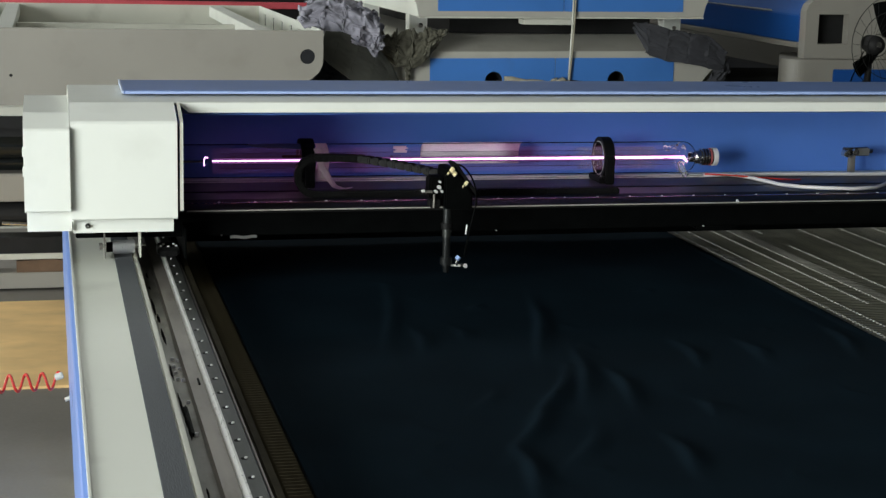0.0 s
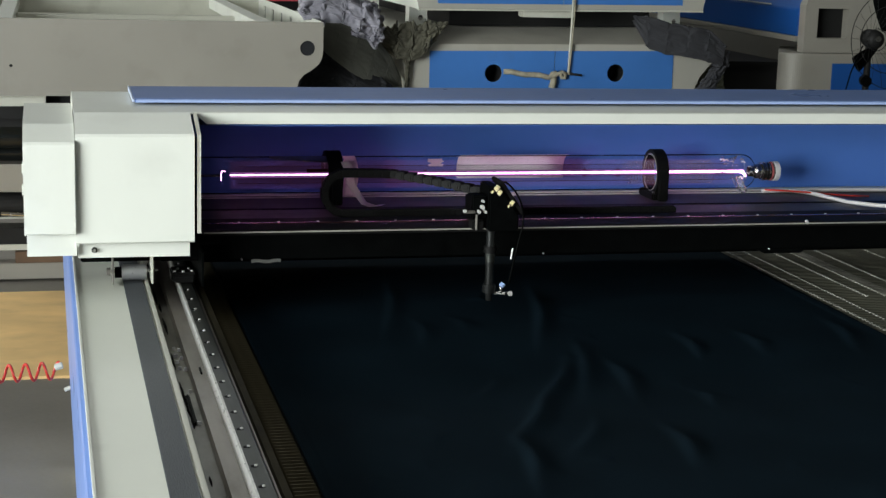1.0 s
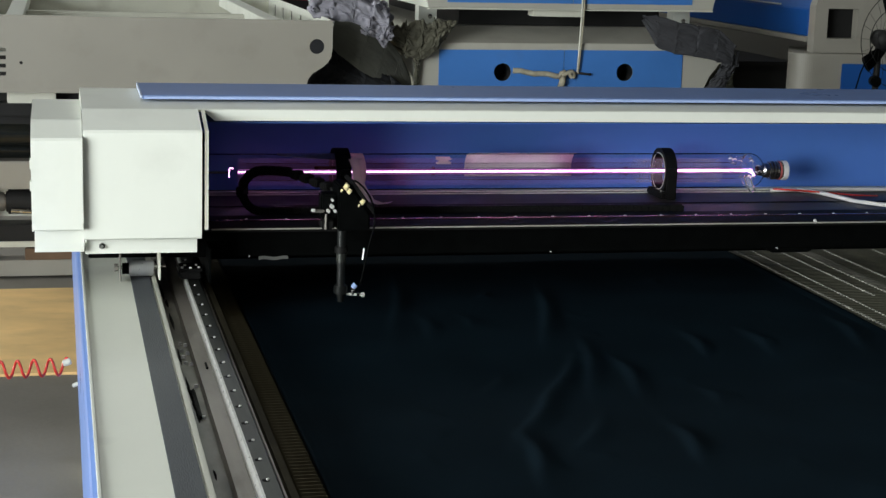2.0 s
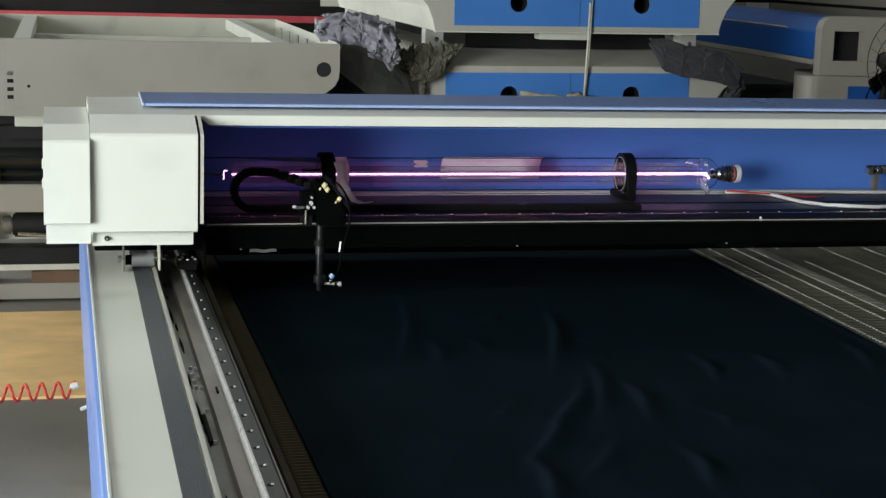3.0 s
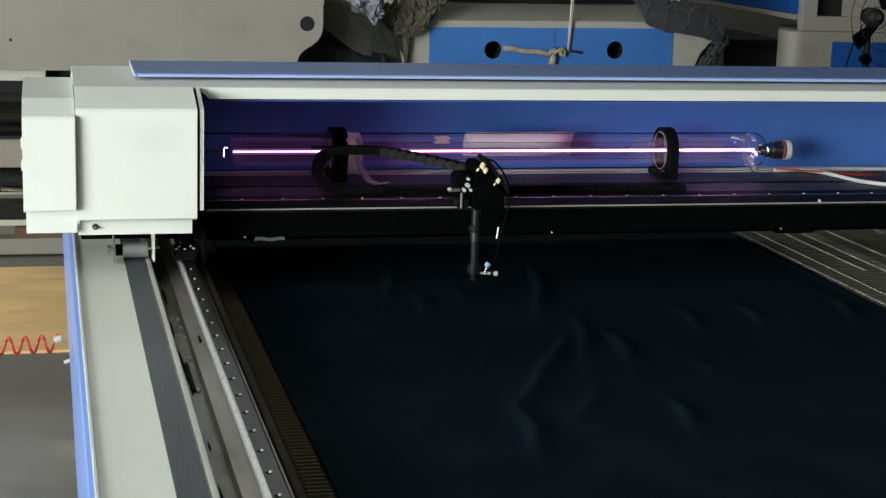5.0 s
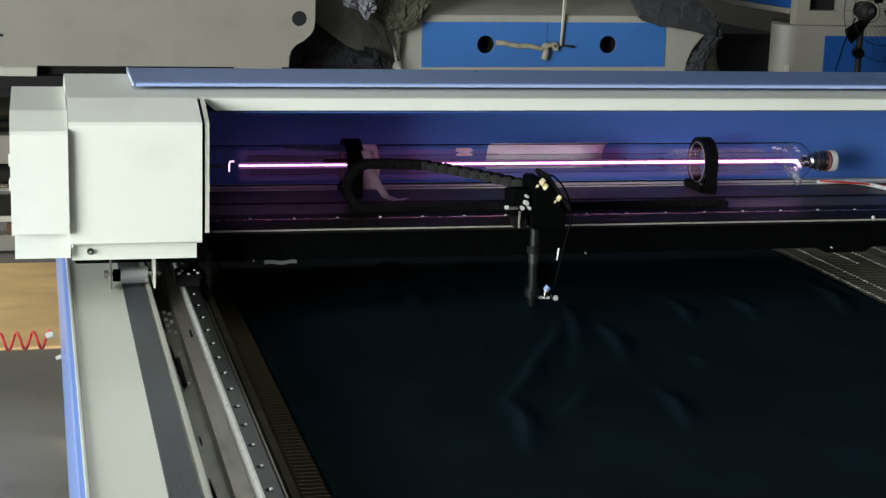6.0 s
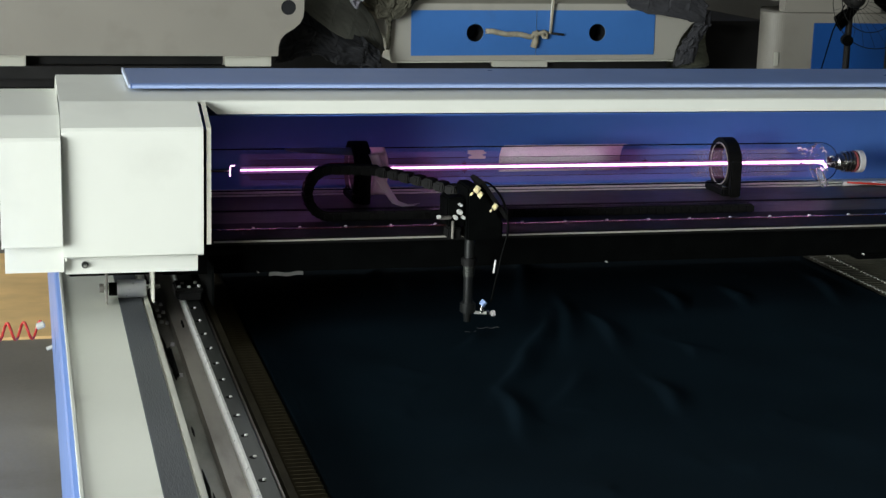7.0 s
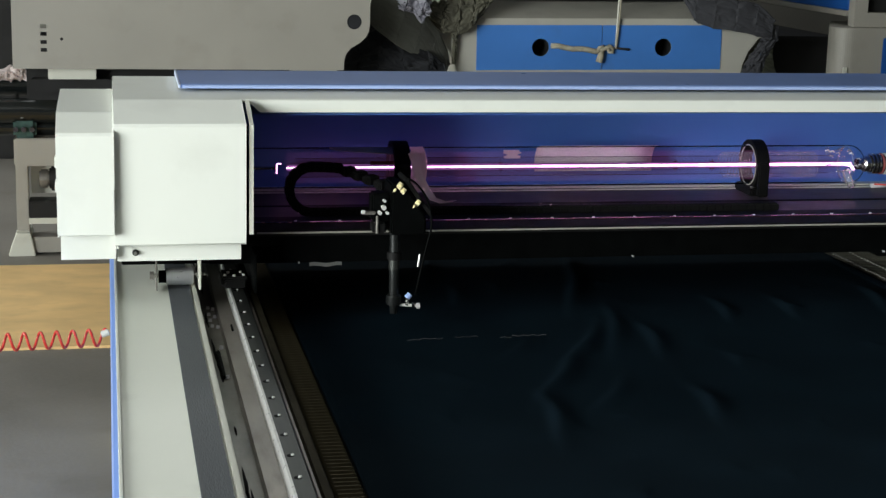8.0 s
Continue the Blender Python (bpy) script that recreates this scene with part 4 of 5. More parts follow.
def chassis():
    t = thing("machine_chassis", (0.35, 6.7, 0.0), "open grey sheet-steel machine chassis standing on a dark trestle", "machine chassis")
    y = 5.89
    outline = [(-0.30, 0.968), (0.888, 0.968), (0.889, 1.005), (0.896, 1.028), (0.912, 1.048), (0.945, 1.068), (0.968, 1.088), (0.980, 1.112), (0.983, 1.14), (0.983, 1.24), (-0.30, 1.24)]
    holes = [ring_pts(0.925, 1.146, 0.0275)]
    for z in (1.118, 1.091, 1.062, 1.034):
        holes.append(rect_pts(-0.202, -0.180, z - 0.006, z + 0.008))
    holes.append(ring_pts(-0.128, 1.074, 0.006, 12))
    part("front_panel", panel_with_holes(outline, holes, y, y + 0.004), GREY, t, "grey front panel with a round hole")
    # black plug behind the round hole stands in for the shade inside
    part("hole_cup", rod((0.925, y + 0.006, 1.146), (0.925, y + 0.08, 1.146), 0.034, 20), CLOTH_BLACK, t)
    part("panel_lip", box(-0.30, 0.983, y + 0.004, y + 0.035, 1.236, 1.24), PALE, t)
    b = panel_with_holes([(5.93, 1.10), (7.70, 1.10), (7.70, 1.243), (5.93, 1.243)], [rect_pts(6.1 + 0.27 * k, 6.16 + 0.27 * k, 1.16, 1.215) for k in range(6)], 0.0, 0.006)
    bmesh.ops.rotate(b, verts=b.verts, matrix=Matrix(((0, 1, 0), (1, 0, 0), (0, 0, 1))))
    bmesh.ops.recalc_face_normals(b, faces=b.faces)
    bmesh.ops.translate(b, verts=b.verts, vec=(0.975, 0, 0))
    part("side_panel", b, WHITE, t, "pale side panel with slots")
    part("rail_bar", box(0.74, 0.80, y + 0.004, 7.70, 1.19, 1.238, 0.002), WHITE, t)
    part("rail_bar", box(-0.18, -0.12, y + 0.004, 7.70, 1.19, 1.238, 0.002), WHITE, t)
    part("cross_bar", box(-0.12, 0.74, 6.62, 6.68, 1.16, 1.215, 0.002), PALE, t)
    part("rear_panel", box(-0.30, 0.983, 7.70, 7.704, 0.968, 1.243), PALE, t)
    part("floor_pan", box(-0.295, 0.974, 6.0, 7.695, 1.10, 1.104), PALE, t)
    part("left_panel", box(-0.30, -0.296, y + 0.004, 7.70, 0.968, 1.243), GREY, t)
    for x in (-0.1, 0.78):
        part("foot_channel", box(x - 0.08, x + 0.09, 5.94, 6.02, 0.925, 0.968, 0.002), PALE, t)
    part("trestle", box(-0.26, 0.86, 6.02, 6.12, 0.84, 0.968, 0.003), DARK_STEEL, t)
    part("trestle", box(-0.26, 0.86, 7.5, 7.6, 0.84, 0.968, 0.003), DARK_STEEL, t)
    part("trestle_rail", box(-0.24, 0.84, 5.94, 6.02, 0.88, 0.925, 0.003), DARK_STEEL, t)
    for x in (0.28, 0.78):
        for yy in (6.03, 7.51):
            part("trestle_leg", box(x, x + 0.06, yy, yy + 0.08, 0.0, 0.84, 0.003), DARK_STEEL, t)


chassis()


def gantry_body(z, x, label):
    """A spare gantry body, grey with a blue front panel."""
    t = thing("spare_gantry", (x + 2.02, 6.6, z), label, "machine part", "stacked gantry bodies")
    o = [(1.415, 0.0), (2.618, 0.0), (2.628, 0.045), (2.65, 0.095), (2.69, 0.145), (2.735, 0.175), (2.735, 0.228), (1.30, 0.228), (1.30, 0.175), (1.345, 0.145), (1.385, 0.095), (1.405, 0.045)]
    o = [(a + x, b + z) for a, b in o]
    holes = [ring_pts(1.755 + x, z + 0.113, 0.037), ring_pts(2.276 + x, z + 0.113, 0.037)]
    part("front_plate", panel_with_holes(o, holes, 6.30, 6.306), GREY_LIGHT, t, "grey steel front plate")
    for a, b in ((1.49, 2.012), (2.015, 2.527)):
        hx = 1.755 if a < 2 else 2.276
        part("blue_panel", panel_with_holes(rect_pts(a + x, b + x, z + 0.022, z + 0.203), [ring_pts(hx + x, z + 0.113, 0.036)], 6.296, 6.2995), BG_BLUE, t, "blue painted panel with a round hole")
        part("hole_tube", hollow((hx + x, 6.306, z + 0.113), (hx + x, 6.42, z + 0.113), 0.041, 0.003, 24), DARK_STEEL, t)
    part("top_slope", sheet([(6.30, z + 0.229), (6.306, z + 0.232), (6.50, z + 0.285), (8.60, z + 0.285), (8.60, z)], 1.31 + x, 2.73 + x, -0.004), GREY_LIGHT, t)
    part("inner_core", box(1.43 + x, 2.60 + x, 6.42, 8.55, z + 0.02, z + 0.2), DARK_STEEL, t)
    # white here puts the strong light on the end panel into its colour
    part("end_panel", sheet([(1.30 + x, z + 0.229), (1.302 + x, z + 0.175), (1.345 + x, z + 0.145), (1.385 + x, z + 0.095), (1.405 + x, z + 0.045), (1.415 + x, z)], 6.307, 8.60, -0.004, "y"), WHITE, t, "curved end panel, painted white for the light on it")
    part("bottom_flange", box(1.415 + x, 2.618 + x, 6.292, 6.34, z - 0.006, z - 0.001), PALE, t)
    return t


lower_body = gantry_body(0.912, -0.0065, "grey spare gantry body with blue panels, tied with rope")
upper_body = gantry_body(1.281, 0.020, "grey spare gantry body with blue panels, stacked on another")


lower_body.rotation_euler = (0, -0.0085, 0)
upper_body.rotation_euler = (0, -0.0085, 0)


def stack_supports():
    t = thing("packing_timber", (1.95, 6.4, 1.197), "pale wooden packing strip between stacked gantry bodies", "timber")
    part("timber", box(1.87, 2.09, 6.315, 6.39, 1.248, 1.272, 0.003), PALE, t)
    # dark block fills the gap between the bodies in place of its shade
    part("timber_core", box(1.62, 2.5, 6.55, 8.4, 1.198, 1.274), DARK_STEEL, t)
    for x, y in ((1.43, 6.46), (1.45, 7.55), (1.45, 8.45), (2.53, 6.46)):
        f = thing("angle_foot", (x, y, 1.1975), "white steel angle foot with a bolt hole between gantry bodies", "bracket", "angle feet")
        b = panel_with_holes(rect_pts(x, x + 0.075, 1.1975, 1.2745), [ring_pts(x + 0.048, 1.232, 0.010, 14)], y, y + 0.005)
        part("foot_plate", b, WHITE, f)
        part("foot_side", box(x, x + 0.004, y + 0.005, y + 0.07, 1.1975, 1.2745), WHITE, f)
    t = thing("stack_trestle", (2.0, 6.6, 0.0), "dark steel trestle carrying stacked gantry bodies", "trestle")
    part("trestle_top", box(1.44, 2.60, 6.34, 6.92, 0.82, 0.905, 0.003), DARK_STEEL, t)
    part("trestle_plate", box(1.83, 2.06, 6.30, 6.34, 0.885, 0.905, 0.002), PALE, t)
    for x in (1.5, 2.48):
        for y in (6.38, 6.82):
            part("trestle_leg", box(x, x + 0.06, y, y + 0.06, 0.0, 0.82, 0.003), DARK_STEEL, t)


stack_supports()


def rope():
    t = thing("tie_rope", (2.0, 6.28, 1.0), "frayed pale rope knotted across a blue panel", "rope")
    part("rope_run", pipe([(1.79 + 0.03 * k, 6.289 + 0.003 * math.sin(k), 1.03 - 0.003 * k + 0.003 * math.sin(k * 1.7)) for k in range(8)], 0.011, 10), ROPE, t, smooth=True)
    part("knot", pipe([(1.985 + 0.022 * math.cos(k * 0.9) + 0.006 * k, 6.283 - 0.004 * (k % 2), 1.018 + 0.013 * math.sin(k * 1.3)) for k in range(12)], 0.0085, 8), ROPE, t, smooth=True)
    part("rope_tail", pipe([(2.0, 6.284, 1.01), (1.998, 6.280, 0.99), (1.990, 6.280, 0.965)], 0.014, 8), ROPE, t, smooth=True)
    part("cord", pipe([(2.06, 6.283, 1.02), (2.063, 6.282, 1.12), (2.068, 6.284, 1.25), (2.07, 6.284, 1.40)], 0.004, 8), PALE, t, smooth=True)
    part("second_cord", pipe([(2.064, 6.283, 1.02), (2.071, 6.282, 1.14), (2.077, 6.284, 1.26), (2.079, 6.284, 1.46)], 0.003, 8), ROPE, t, smooth=True)
    part("cord_end", pipe([(2.03, 6.285, 1.02), (2.06, 6.286, 1.024), (2.12, 6.286, 1.018)], 0.005, 8), CLOTH_DARK, t, smooth=True)


rope()


def strip_cloth(name, path, width, material, label, wob=0.02, thick=0.006, across=(0, 0, 1), seed=0.0, fray=0.0):
    """A band of cloth along a path, with folds."""
    pts = [Vector(p) for p in path]
    w = width if isinstance(width, list) else [width] * len(pts)
    ax = Vector(across).normalized()

    def at(u, v):
        s = u * (len(pts) - 1)
        i = min(int(s), len(pts) - 2)
        k = s - i
        k = k * k * (3 - 2 * k)
        p = pts[i].lerp(pts[i + 1], k)
        ww = w[i] + (w[i + 1] - w[i]) * k
        n = noise.noise((u * 5 + seed, v * 3, seed))
        m = noise.noise((u * 11 + seed, v * 5, seed + 4))
        w3 = abs(noise.noise((u * 19 + seed, v * 9, seed + 9)))
        f = fray * noise.noise((u * 22, seed, 0)) * (1 if v > 0.8 else 0)
        return p + ax * (ww * (v - 0.5) + f) + Vector((wob * 0.5 * n, -wob * abs(n + 0.6 * m) - wob * math.sin(v * math.pi) + wob * 0.55 * w3, wob * 0.5 * m))
    t = thing(name, tuple(pts[len(pts) // 2]), label, "cloth")
    part("cloth", cloth(110, 40, at, thick), material, t, smooth=True)
    return t


def cloths():
    strip_cloth("sling", [(1.00, 6.03, 1.19), (1.06, 6.06, 1.165), (1.14, 6.10, 1.125), (1.22, 6.16, 1.08), (1.29, 6.22, 1.03), (1.345, 6.27, 0.965), (1.36, 6.28, 0.93)], [0.09, 0.13, 0.16, 0.16, 0.13, 0.09, 0.06], OLIVE, "dark olive canvas sling hanging from a machine chassis", 0.004, across=(0.35, 0, 1), seed=1.0)
    strip_cloth("rag_bundle", [(0.93, 6.14, 1.285), (1.02, 6.14, 1.285), (1.09, 6.12, 1.262), (1.16, 6.11, 1.235), (1.22, 6.13, 1.205), (1.25, 6.15, 1.17)], [0.06, 0.12, 0.14, 0.13, 0.12, 0.08], CLOTH_GREY, "crumpled lilac-grey cloth slung between machine bodies", 0.034, 0.012, across=(0.3, 0.3, 1), seed=2.4)
    strip_cloth("rag", [(0.98, 6.24, 1.31), (1.08, 6.24, 1.315), (1.18, 6.23, 1.29), (1.26, 6.24, 1.25)], [0.04, 0.07, 0.08, 0.06], CLOTH_GREY, "lilac-grey rag lying over a crumpled bundle", 0.04, 0.010, across=(0.2, 0.6, 1), seed=9.4)
    strip_cloth("sacking", [(1.27, 6.25, 1.17), (1.33, 6.245, 1.15), (1.39, 6.24, 1.15), (1.45, 6.245, 1.165), (1.50, 6.25, 1.20), (1.53, 6.255, 1.222)], [0.08, 0.13, 0.15, 0.12, 0.06, 0.01], SACK, "frayed brown sacking hanging over a gantry body", 0.022, 0.006, seed=3.1, fray=0.03)
    strip_cloth("sacking_strand", [(1.385, 6.27, 1.09), (1.388, 6.275, 1.04), (1.384, 6.28, 0.96)], [0.03, 0.018, 0.012], SACK, "torn hanging strand of brown sacking", 0.01, 0.004, across=(1, 0, 0), seed=8)
    strip_cloth("black_sheeting", [(0.91, 6.16, 0.98), (0.98, 6.16, 1.02), (1.06, 6.17, 1.03), (1.16, 6.18, 0.99), (1.26, 6.2, 0.95), (1.33, 6.21, 0.92)], [0.14, 0.2, 0.17, 0.15, 0.12, 0.09], CLOTH_BLACK, "bunched black sheeting beneath a sling", 0.03, 0.006, seed=4.2)
    strip_cloth("dark_sling", [(2.33, 6.27, 1.25), (2.38, 6.25, 1.20), (2.46, 6.235, 1.175), (2.55, 6.23, 1.165), (2.64, 6.235, 1.15), (2.72, 6.25, 1.11)], [0.03, 0.12, 0.13, 0.125, 0.13, 0.09], CLOTH_DARK, "dark cloth sling hanging from stacked gantry bodies", 0.010, 0.008, across=(0.05, 0, 1), seed=5.7)
    strip_cloth("dark_sling_tail", [(2.725, 6.27, 1.11), (2.72, 6.275, 1.06), (2.69, 6.28, 1.01), (2.665, 6.285, 0.96), (2.65, 6.285, 0.90)], [0.07, 0.08, 0.09, 0.10, 0.10], CLOTH_DARK, "hanging tail of a dark cloth sling", 0.012, 0.008, across=(1, 0, 0.2), seed=6.3)
    strip_cloth("canvas_cover", [(2.76, 6.55, 1.08), (2.75, 6.53, 1.02), (2.73, 6.5, 0.95), (2.74, 6.5, 0.86)], [0.22, 0.2, 0.22, 0.24], mat("green_grey_canvas", (0.15, 0.16, 0.12), 0.85, var=0.2, scale=6, bump=0.3, bscale=150), "green-grey canvas hanging beside a gantry body", 0.015, 0.006, across=(1, 0, 0.1), seed=7.7)


cloths()


def second_machine():
    t = thing("laser_machine", (3.3, 7.4, 0.0), "grey and deep blue laser machine standing behind", "machine")
    # blue gantry cover running away from us
    part("gantry_cover", (prism([(3.225, 1.168), (3.225, 1.285), (3.235, 1.300), (3.275, 1.345), (3.30, 1.352), (3.42, 1.352), (3.42, 1.168)], 6.62, 9.0, "y", 0.003)), DEEP_BLUE, t, "deep blue gantry cover")
    # highlight along the seam put in as a pale strip
    part("cover_seam", (box(3.2225, 3.226, 6.9, 8.2, 1.291, 1.297)), PALE, t, "seam of the blue cover, its highlight painted pale")
    part("cover_base", (box(3.215, 3.42, 6.62, 9.0, 1.143, 1.166, 0.003)), GREY, t)
    o = [(3.232, 1.10), (3.232, 1.305), (3.243, 1.335), (3.265, 1.352), (3.30, 1.358), (3.70, 1.358), (3.70, 1.10)]
    part("end_housing", panel_with_holes(o, [rect_pts(3.293, 3.438, 1.163, 1.293)], 6.56, 6.62), GREY, t, "grey end housing with a square opening")
    # dark plate added behind the opening in place of the shade inside
    part("housing_liner", box(3.294, 3.437, 6.612, 6.6185, 1.164, 1.292), DARK_STEEL, t)
    part("top_pipe", pipe([(2.9, 7.2, 1.395), (3.3, 7.2, 1.40), (3.6, 7.18, 1.385), (4.0, 7.15, 1.37)], 0.008, 8), MATT, t)
    part("rear_housing", box(3.45, 4.6, 7.6, 7.9, 1.168, 1.50, 0.01), GREY, t)
    part("pedestal", prism([(3.213 - 0.085 * math.cos(radians(a)), 6.585 - 0.085 * math.sin(radians(a))) for a in range(0, 91, 6)] + [(3.70, 6.50), (3.70, 6.95), (3.30, 6.95)], 0.0, 1.099, "z", 0.012), GREY, t, "grey pedestal with rounded corner")
    part("pedestal_panel", box(3.345, 3.70, 6.492, 6.499, 0.72, 1.058, 0.002), DEEP_BLUE, t, "deep blue panel")
    part("table_edge", (box(2.78, 3.21, 6.66, 9.0, 1.03, 1.05, 0.003)), DARK_STEEL, t)
    part("table_body", (box(2.80, 3.19, 6.70, 9.0, 0.5, 1.03, 0.003)), DARK_STEEL, t)
    part("table_leg", box(2.86, 2.94, 6.9, 7.0, 0.0, 0.5), DARK_STEEL, t)
    part("table_leg", box(3.3, 3.4, 8.6, 8.7, 0.0, 0.5), DARK_STEEL, t)
    part("switch_plate", box(3.165, 3.185, 6.492, 6.4995, 0.87, 0.93, 0.002), PALE, t)


second_machine()


def fan():
    c = Vector((3.335, 6.12, 1.19))
    t = thing("fan", (3.335, 6.12, 0.0), "small dark metal fan with a wire cage on a stand", "fan")
    part("motor", rod(c + Vector((0, 0.02, 0)), c + Vector((0.04, 0.13, 0)), 0.036, 24, bevel=0.01), BLACK, t)
    part("hub", spin([(0.0005, -0.03), (0.02, -0.028), (0.036, -0.015), (0.04, 0.0), (0.04, 0.03)], c, (0, 1, 0), 24), DARK_STEEL, t, smooth=True)
    part("hub_badge", rod(c + Vector((0, -0.033, 0.004)), c + Vector((0, -0.026, 0.004)), 0.012, 16), STEEL, t)
    for k in range(3):
        a = k * math.tau / 3 + 1.75

        def blade(u, v, a=a):
            r = 0.03 + 0.15 * u
            b = a + (v - 0.5) * (0.7 - 0.25 * u)
            return c + Vector((0.10 + r * math.cos(b), 0.085 + 0.03 * (v - 0.5), r * math.sin(b)))
        part("blade", cloth(8, 6, blade, 0.002), BLACK, t, smooth=True)
    for r, dx, dy in ((0.045, 0.0, -0.02), (0.14, 0.075, 0.0), (0.215, 0.145, 0.07)):
        part("cage_ring", pipe([c + Vector((dx + r * math.cos(k * math.tau / 40), dy, r * math.sin(k * math.tau / 40))) for k in range(41)], 0.0018, 6), DARK_STEEL, t, smooth=True)
    b = bmesh.new()
    for k in range(24):
        a = k * math.tau / 24
        pipe([c + Vector((0.045 * math.cos(a), -0.02, 0.045 * math.sin(a))), c + Vector((0.075 + 0.14 * math.cos(a), 0.0, 0.14 * math.sin(a))), c + Vector((0.145 + 0.215 * math.cos(a), 0.07, 0.215 * math.sin(a)))], 0.0008, 4, bm=b)
    part("cage_wires", b, DARK_STEEL, t)
    part("stand", rod((c.x + 0.04, c.y + 0.12, 0.0), (c.x + 0.04, c.y + 0.12, c.z - 0.0), 0.014, 16), DARK_STEEL, t)
    part("stand_knob", rod((c.x + 0.01, c.y + 0.06, c.z - 0.18), (c.x + 0.03, c.y + 0.12, c.z - 0.18), 0.023, 20, bevel=0.004), BLACK, t)
    part("power_cord", pipe([(c.x - 0.02, c.y + 0.06, c.z - 0.03), (c.x - 0.07, c.y + 0.05, c.z - 0.14), (c.x - 0.12, c.y + 0.04, c.z - 0.32), (c.x - 0.16, c.y + 0.03, 0.5), (c.x - 0.14, c.y + 0.03, 0.006)], 0.003, 6), BLACK, t, smooth=True)
    part("stand_base", rod((c.x + 0.04, c.y + 0.12, 0.0), (c.x + 0.04, c.y + 0.12, 0.03), 0.16, 28, 0.13), DARK_STEEL, t)


fan()


def roller_stand():
    t = thing("roller_stand", (-0.25, 6.7, 0.0), "grey steel stand with glossy black rollers and a small motor", "stand")
    gloss = mat("glossy_black_rubber", (0.008, 0.010, 0.010), 0.2, var=0.3, scale=10)
    part("roller", rod((-0.75, 6.72, 0.83), (0.35, 6.72, 0.83), 0.055, 28, bevel=0.004), gloss, t)
    part("roller", rod((-0.75, 6.62, 0.725), (0.35, 6.62, 0.725), 0.05, 28, bevel=0.004), gloss, t)
    part("roller", rod((-0.75, 6.66, 0.655), (0.35, 6.66, 0.655), 0.035, 28, bevel=0.004), gloss, t)
    part("top_box", box(-0.345, 0.35, 6.58, 6.80, 0.505, 0.617, 0.006), GREY, t)
    part("side_plate", box(0.30, 0.34, 6.60, 6.80, 0.617, 0.88, 0.003), DARK_STEEL, t)
    part("side_plate", box(-0.345, -0.33, 6.78, 6.80, 0.617, 0.88, 0.003), DARK_STEEL, t)
    part("post", box(-0.345, -0.295, 6.66, 6.72, 0.22, 0.505, 0.003), GREY, t)
    part("back_sheet", box(-0.29, 0.34, 6.78, 6.785, 0.36, 0.505), PALE, t)
    m = part("motor", rod((-0.21, 6.64, 0.445), (0.02, 6.64, 0.445), 0.05, 24, bevel=0.008), DARK_STEEL, t, "dark cylindrical motor")
    part("motor_cap", rod((-0.25, 6.64, 0.445), (-0.21, 6.64, 0.445), 0.038, 20, bevel=0.006), DULL, m)
    part("motor_rod", rod((-0.19, 6.585, 0.418), (0.0, 6.585, 0.405), 0.009, 12), STEEL, m)
    part("shelf_bar", box(-0.295, 0.30, 6.62, 6.74, 0.285, 0.352, 0.003), DARK_STEEL, t)
    part("shelf_lip", box(-0.295, 0.30, 6.610, 6.618, 0.262, 0.285, 0.002), PALE, t)
    part("lower_bar", box(-0.295, 0.30, 6.62, 6.74, 0.14, 0.205, 0.003), GREY, t)
    part("foot", prism([(-0.38, 0.13), (-0.27, 0.13), (-0.29, 0.225), (-0.345, 0.225)], 6.60, 6.80, "y", 0.003), PALE, t)
    part("foot", prism([(0.22, 0.13), (0.33, 0.13), (0.30, 0.225), (0.25, 0.225)], 6.60, 6.80, "y", 0.003), PALE, t)
    c = thing("cardboard_box", (-0.05, 6.68, 0.205), "small brown cardboard box on a steel bar", "box")
    part("carton", prism([(-0.14, 0.2053), (0.08, 0.2053), (0.08, 0.248), (0.0, 0.258), (-0.14, 0.252)], 6.625, 6.73, "y", 0.002), mat("brown_cardboard", (0.14, 0.085, 0.05), 0.8, var=0.2, scale=12), c)


roller_stand()


def stand_clutter():
    strip_cloth("white_rag", [(-0.47, 6.67, 0.850), (-0.41, 6.665, 0.862), (-0.355, 6.665, 0.872), (-0.31, 6.67, 0.872), (-0.265, 6.675, 0.855)], [0.03, 0.05, 0.07, 0.06, 0.02], TAPE, "crumpled white rag lying on a roller", 0.03, 0.004, across=(0.1, 0.5, 1), seed=11.3)
    t = thing("air_valve", (-0.33, 6.58, 0.617), "small green-grey air valve on a roller stand", "valve")
    green = mat("green_grey_casting", (0.035, 0.075, 0.065), 0.35, metal=0.3, var=0.4, scale=40)
    part("body", box(-0.345, -0.255, 6.585, 6.66, 0.6172, 0.700, 0.012), green, t)
    part("cap", rod((-0.30, 6.62, 0.70), (-0.30, 6.62, 0.745), 0.032, 18, bevel=0.006), green, t)
    for k in range(3):
        part("port", rod((-0.335 + 0.032 * k, 6.585, 0.655), (-0.335 + 0.032 * k, 6.565, 0.655), 0.011, 12, bevel=0.002), DARK_CHROME, t)
    part("gauge", rod((-0.31, 6.60, 0.72), (-0.31, 6.575, 0.72), 0.020, 20, bevel=0.002), ZINC, t)


stand_clutter()


def stand_to_scale(k=1.0903):
    """Brings the stand and what lies on it to full size, farther back on the floor."""
    e = Vector((0.03, -0.05, 1.57))
    for name in ("roller_stand", "cardboard_box", "white_rag", "air_valve"):
        ob = bpy.data.objects[name]
        ob.location = e + (ob.location - e) * k
        ob.scale = (k, k, k)


stand_to_scale()


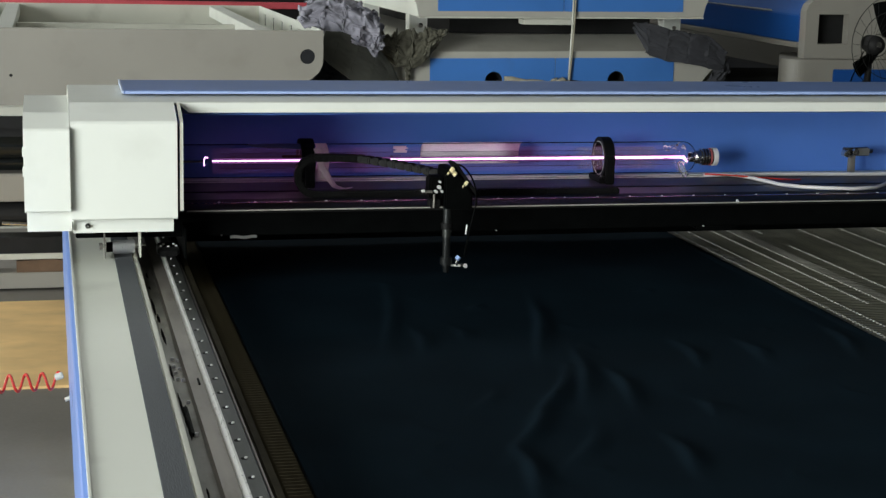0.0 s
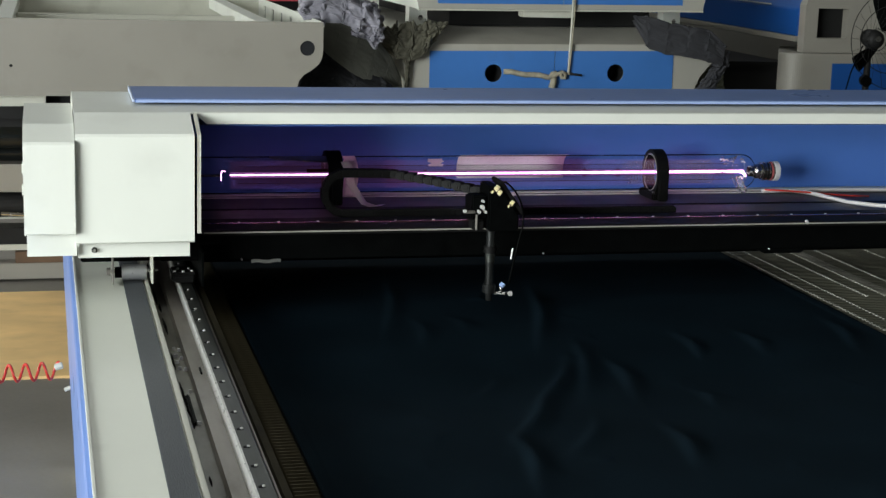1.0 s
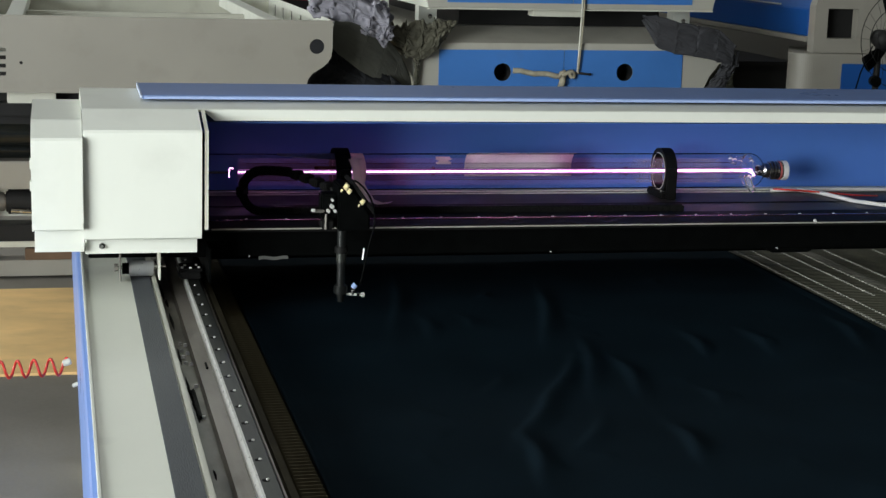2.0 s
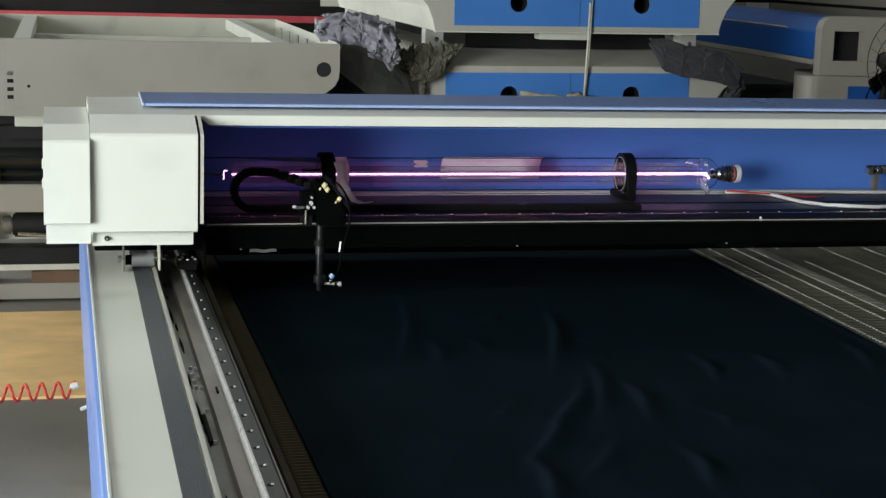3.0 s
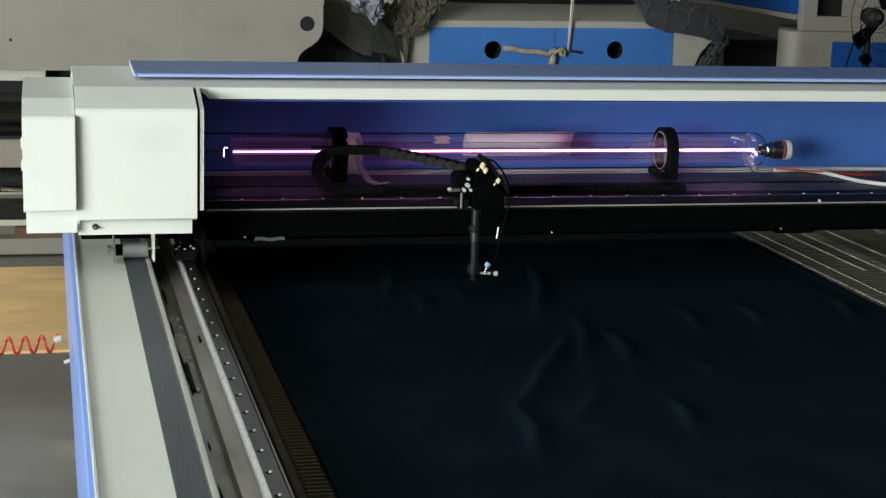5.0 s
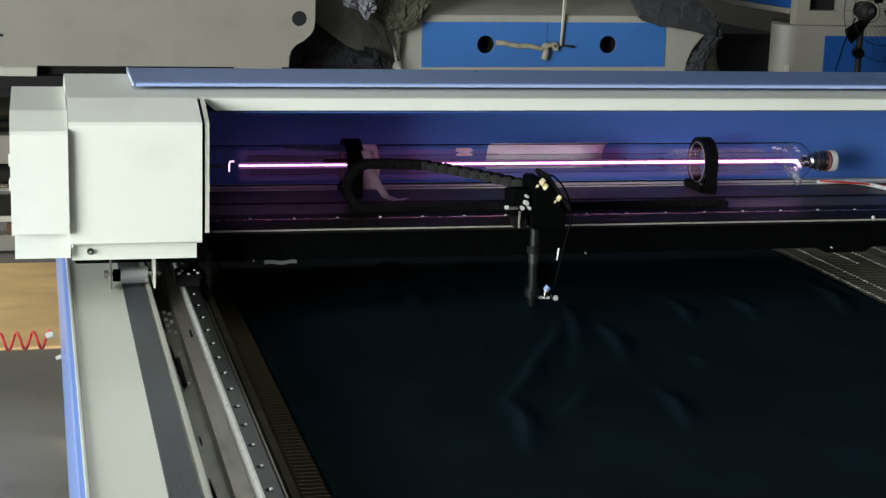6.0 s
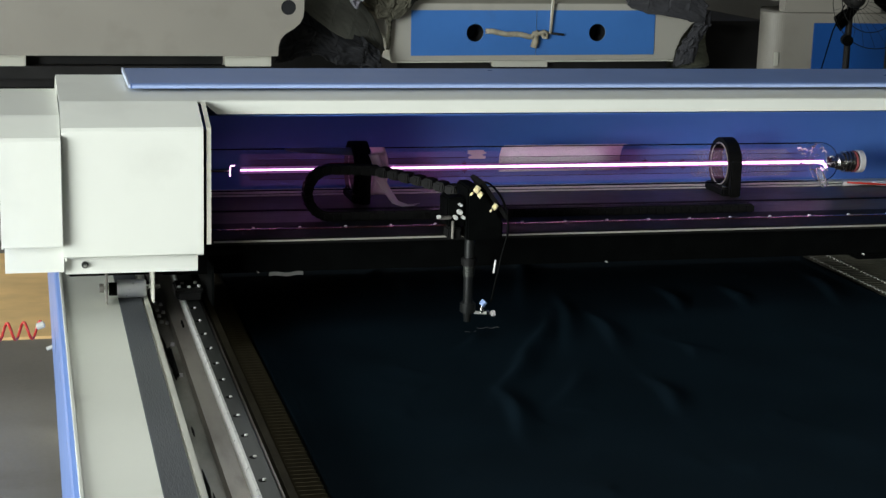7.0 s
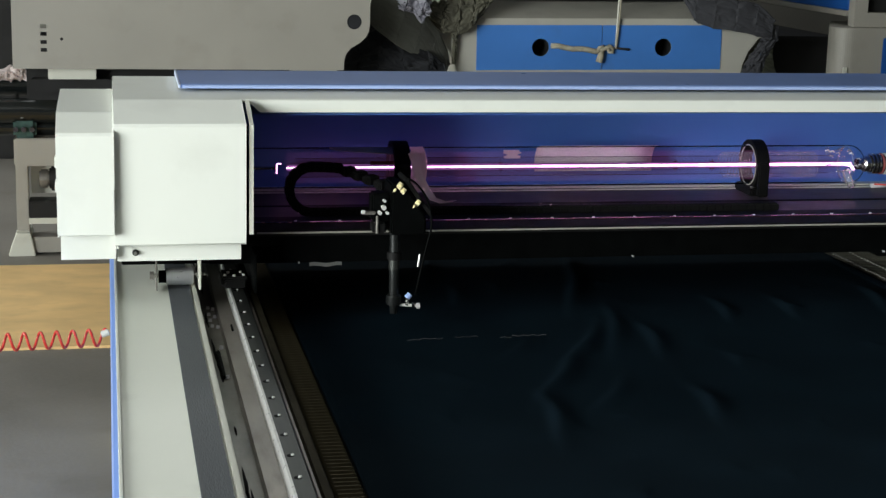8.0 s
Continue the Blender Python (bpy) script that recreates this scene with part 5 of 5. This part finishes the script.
def backdrop_rows():
    """Dim machines far down the hall."""
    t = thing("far_machine", (0.6, 10.2, 0.0), "dark far machine with a red beam", "machine")
    part("body", box(-2.5, 2.2, 10.0, 11.2, 0.0, 1.25, 0.02), DARK_STEEL, t)
    part("red_beam", box(-1.2, 1.9, 9.9, 9.98, 1.122, 1.160, 0.004), mat("dull_red_paint", (0.50, 0.07, 0.09), 0.5), t, "dull red beam")
    part("pale_beam", box(-1.9, -0.4, 9.85, 9.89, 1.165, 1.20, 0.004), PALE, t)
    part("support", box(1.0, 1.06, 9.91, 9.98, 0.0, 1.122), DARK_STEEL, t)
    part("upper_frame", box(-2.5, 2.4, 10.4, 10.5, 1.26, 1.7, 0.01), DARK_STEEL, t)


backdrop_rows()

# ---- motion ----
GANTRY_Y = [(0.0, -0.002), (0.5, -0.1945), (0.9, -0.342), (1.0, -0.3615), (1.5, -0.3615), (1.7, -0.367), (2.0, -0.368), (2.1, -0.354), (2.8, -0.1175), (3.0, -0.041), (3.1, -0.024), (3.4667, -0.020),
            (3.6, -0.09), (3.8, -0.277), (3.9333, -0.380), (4.0, -0.3985), (4.2, -0.417), (4.5, -0.4242), (4.7, -0.428), (5.15, -0.430), (5.25, -0.444), (5.8, -0.628), (6.0, -0.6855), (6.4, -0.830), (6.5, -0.852), (7.0, -0.851),
            (7.5, -0.850), (7.6, -0.841), (8.0, -0.7285)]
HEAD_X = [(0.0, 0.843), (1.0, 0.842), (1.1, 0.826), (1.5, 0.694), (1.7, 0.622), (1.95, 0.537), (2.05, 0.519), (2.8, 0.517), (3.0, 0.518), (4.0, 0.518), (4.1333, 0.520), (4.2333, 0.536), (4.5, 0.622), (4.7, 0.686), (5.1, 0.830), (5.2, 0.849), (5.8, 0.852),
          (6.0, 0.852), (6.5, 0.851), (6.6, 0.836), (7.0, 0.703), (7.5, 0.534), (7.5667, 0.518), (8.0, 0.516)]


def value(rows, t):
    for (t0, a), (t1, b) in zip(rows, rows[1:]):
        if t <= t1:
            return a + (b - a) * (t - t0) / (t1 - t0)
    return rows[-1][1]


def motions():
    gb, hb = BASE[gantry.name], BASE[head.name]
    walk(gantry, [(t, pose(gb.x, gb.y + y, gb.z)) for t, y in GANTRY_Y])
    times = sorted({t for t, _ in GANTRY_Y} | {t for t, _ in HEAD_X})
    walk(head, [(t, pose(hb.x - 0.838 + value(HEAD_X, t), hb.y + value(GANTRY_Y, t), hb.z)) for t in times])
    # the chain rides on the gantry, its links follow the head
    walk(chain, [(t, pose(0, y, 0)) for t, y in GANTRY_Y])
    for k, link in enumerate(CHAIN_LINKS):
        rows = []
        for t, hx in HEAD_X:
            p, q = chain_point(k * PITCH, hx), chain_point(k * PITCH + 0.004, hx)
            d = (q - p).normalized()
            rows.append((t, Matrix.Translation(p) @ d.to_track_quat("X", "Z").to_matrix().to_4x4()))
        walk(link, rows)
    # the cut edge curls up out of the cloth once the nozzle has passed
    for ob, t in CUT_EDGES:
        walk(ob, [(0.0, pose(0, 0, -0.012)), (t + 0.05, pose(0, 0, -0.012)), (t + 0.2, pose(0, 0, 0)), (8.0, pose(0, 0, 0))])
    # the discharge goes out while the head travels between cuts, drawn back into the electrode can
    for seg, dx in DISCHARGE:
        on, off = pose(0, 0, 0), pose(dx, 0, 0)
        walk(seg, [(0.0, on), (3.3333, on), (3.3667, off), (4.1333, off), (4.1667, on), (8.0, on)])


motions()
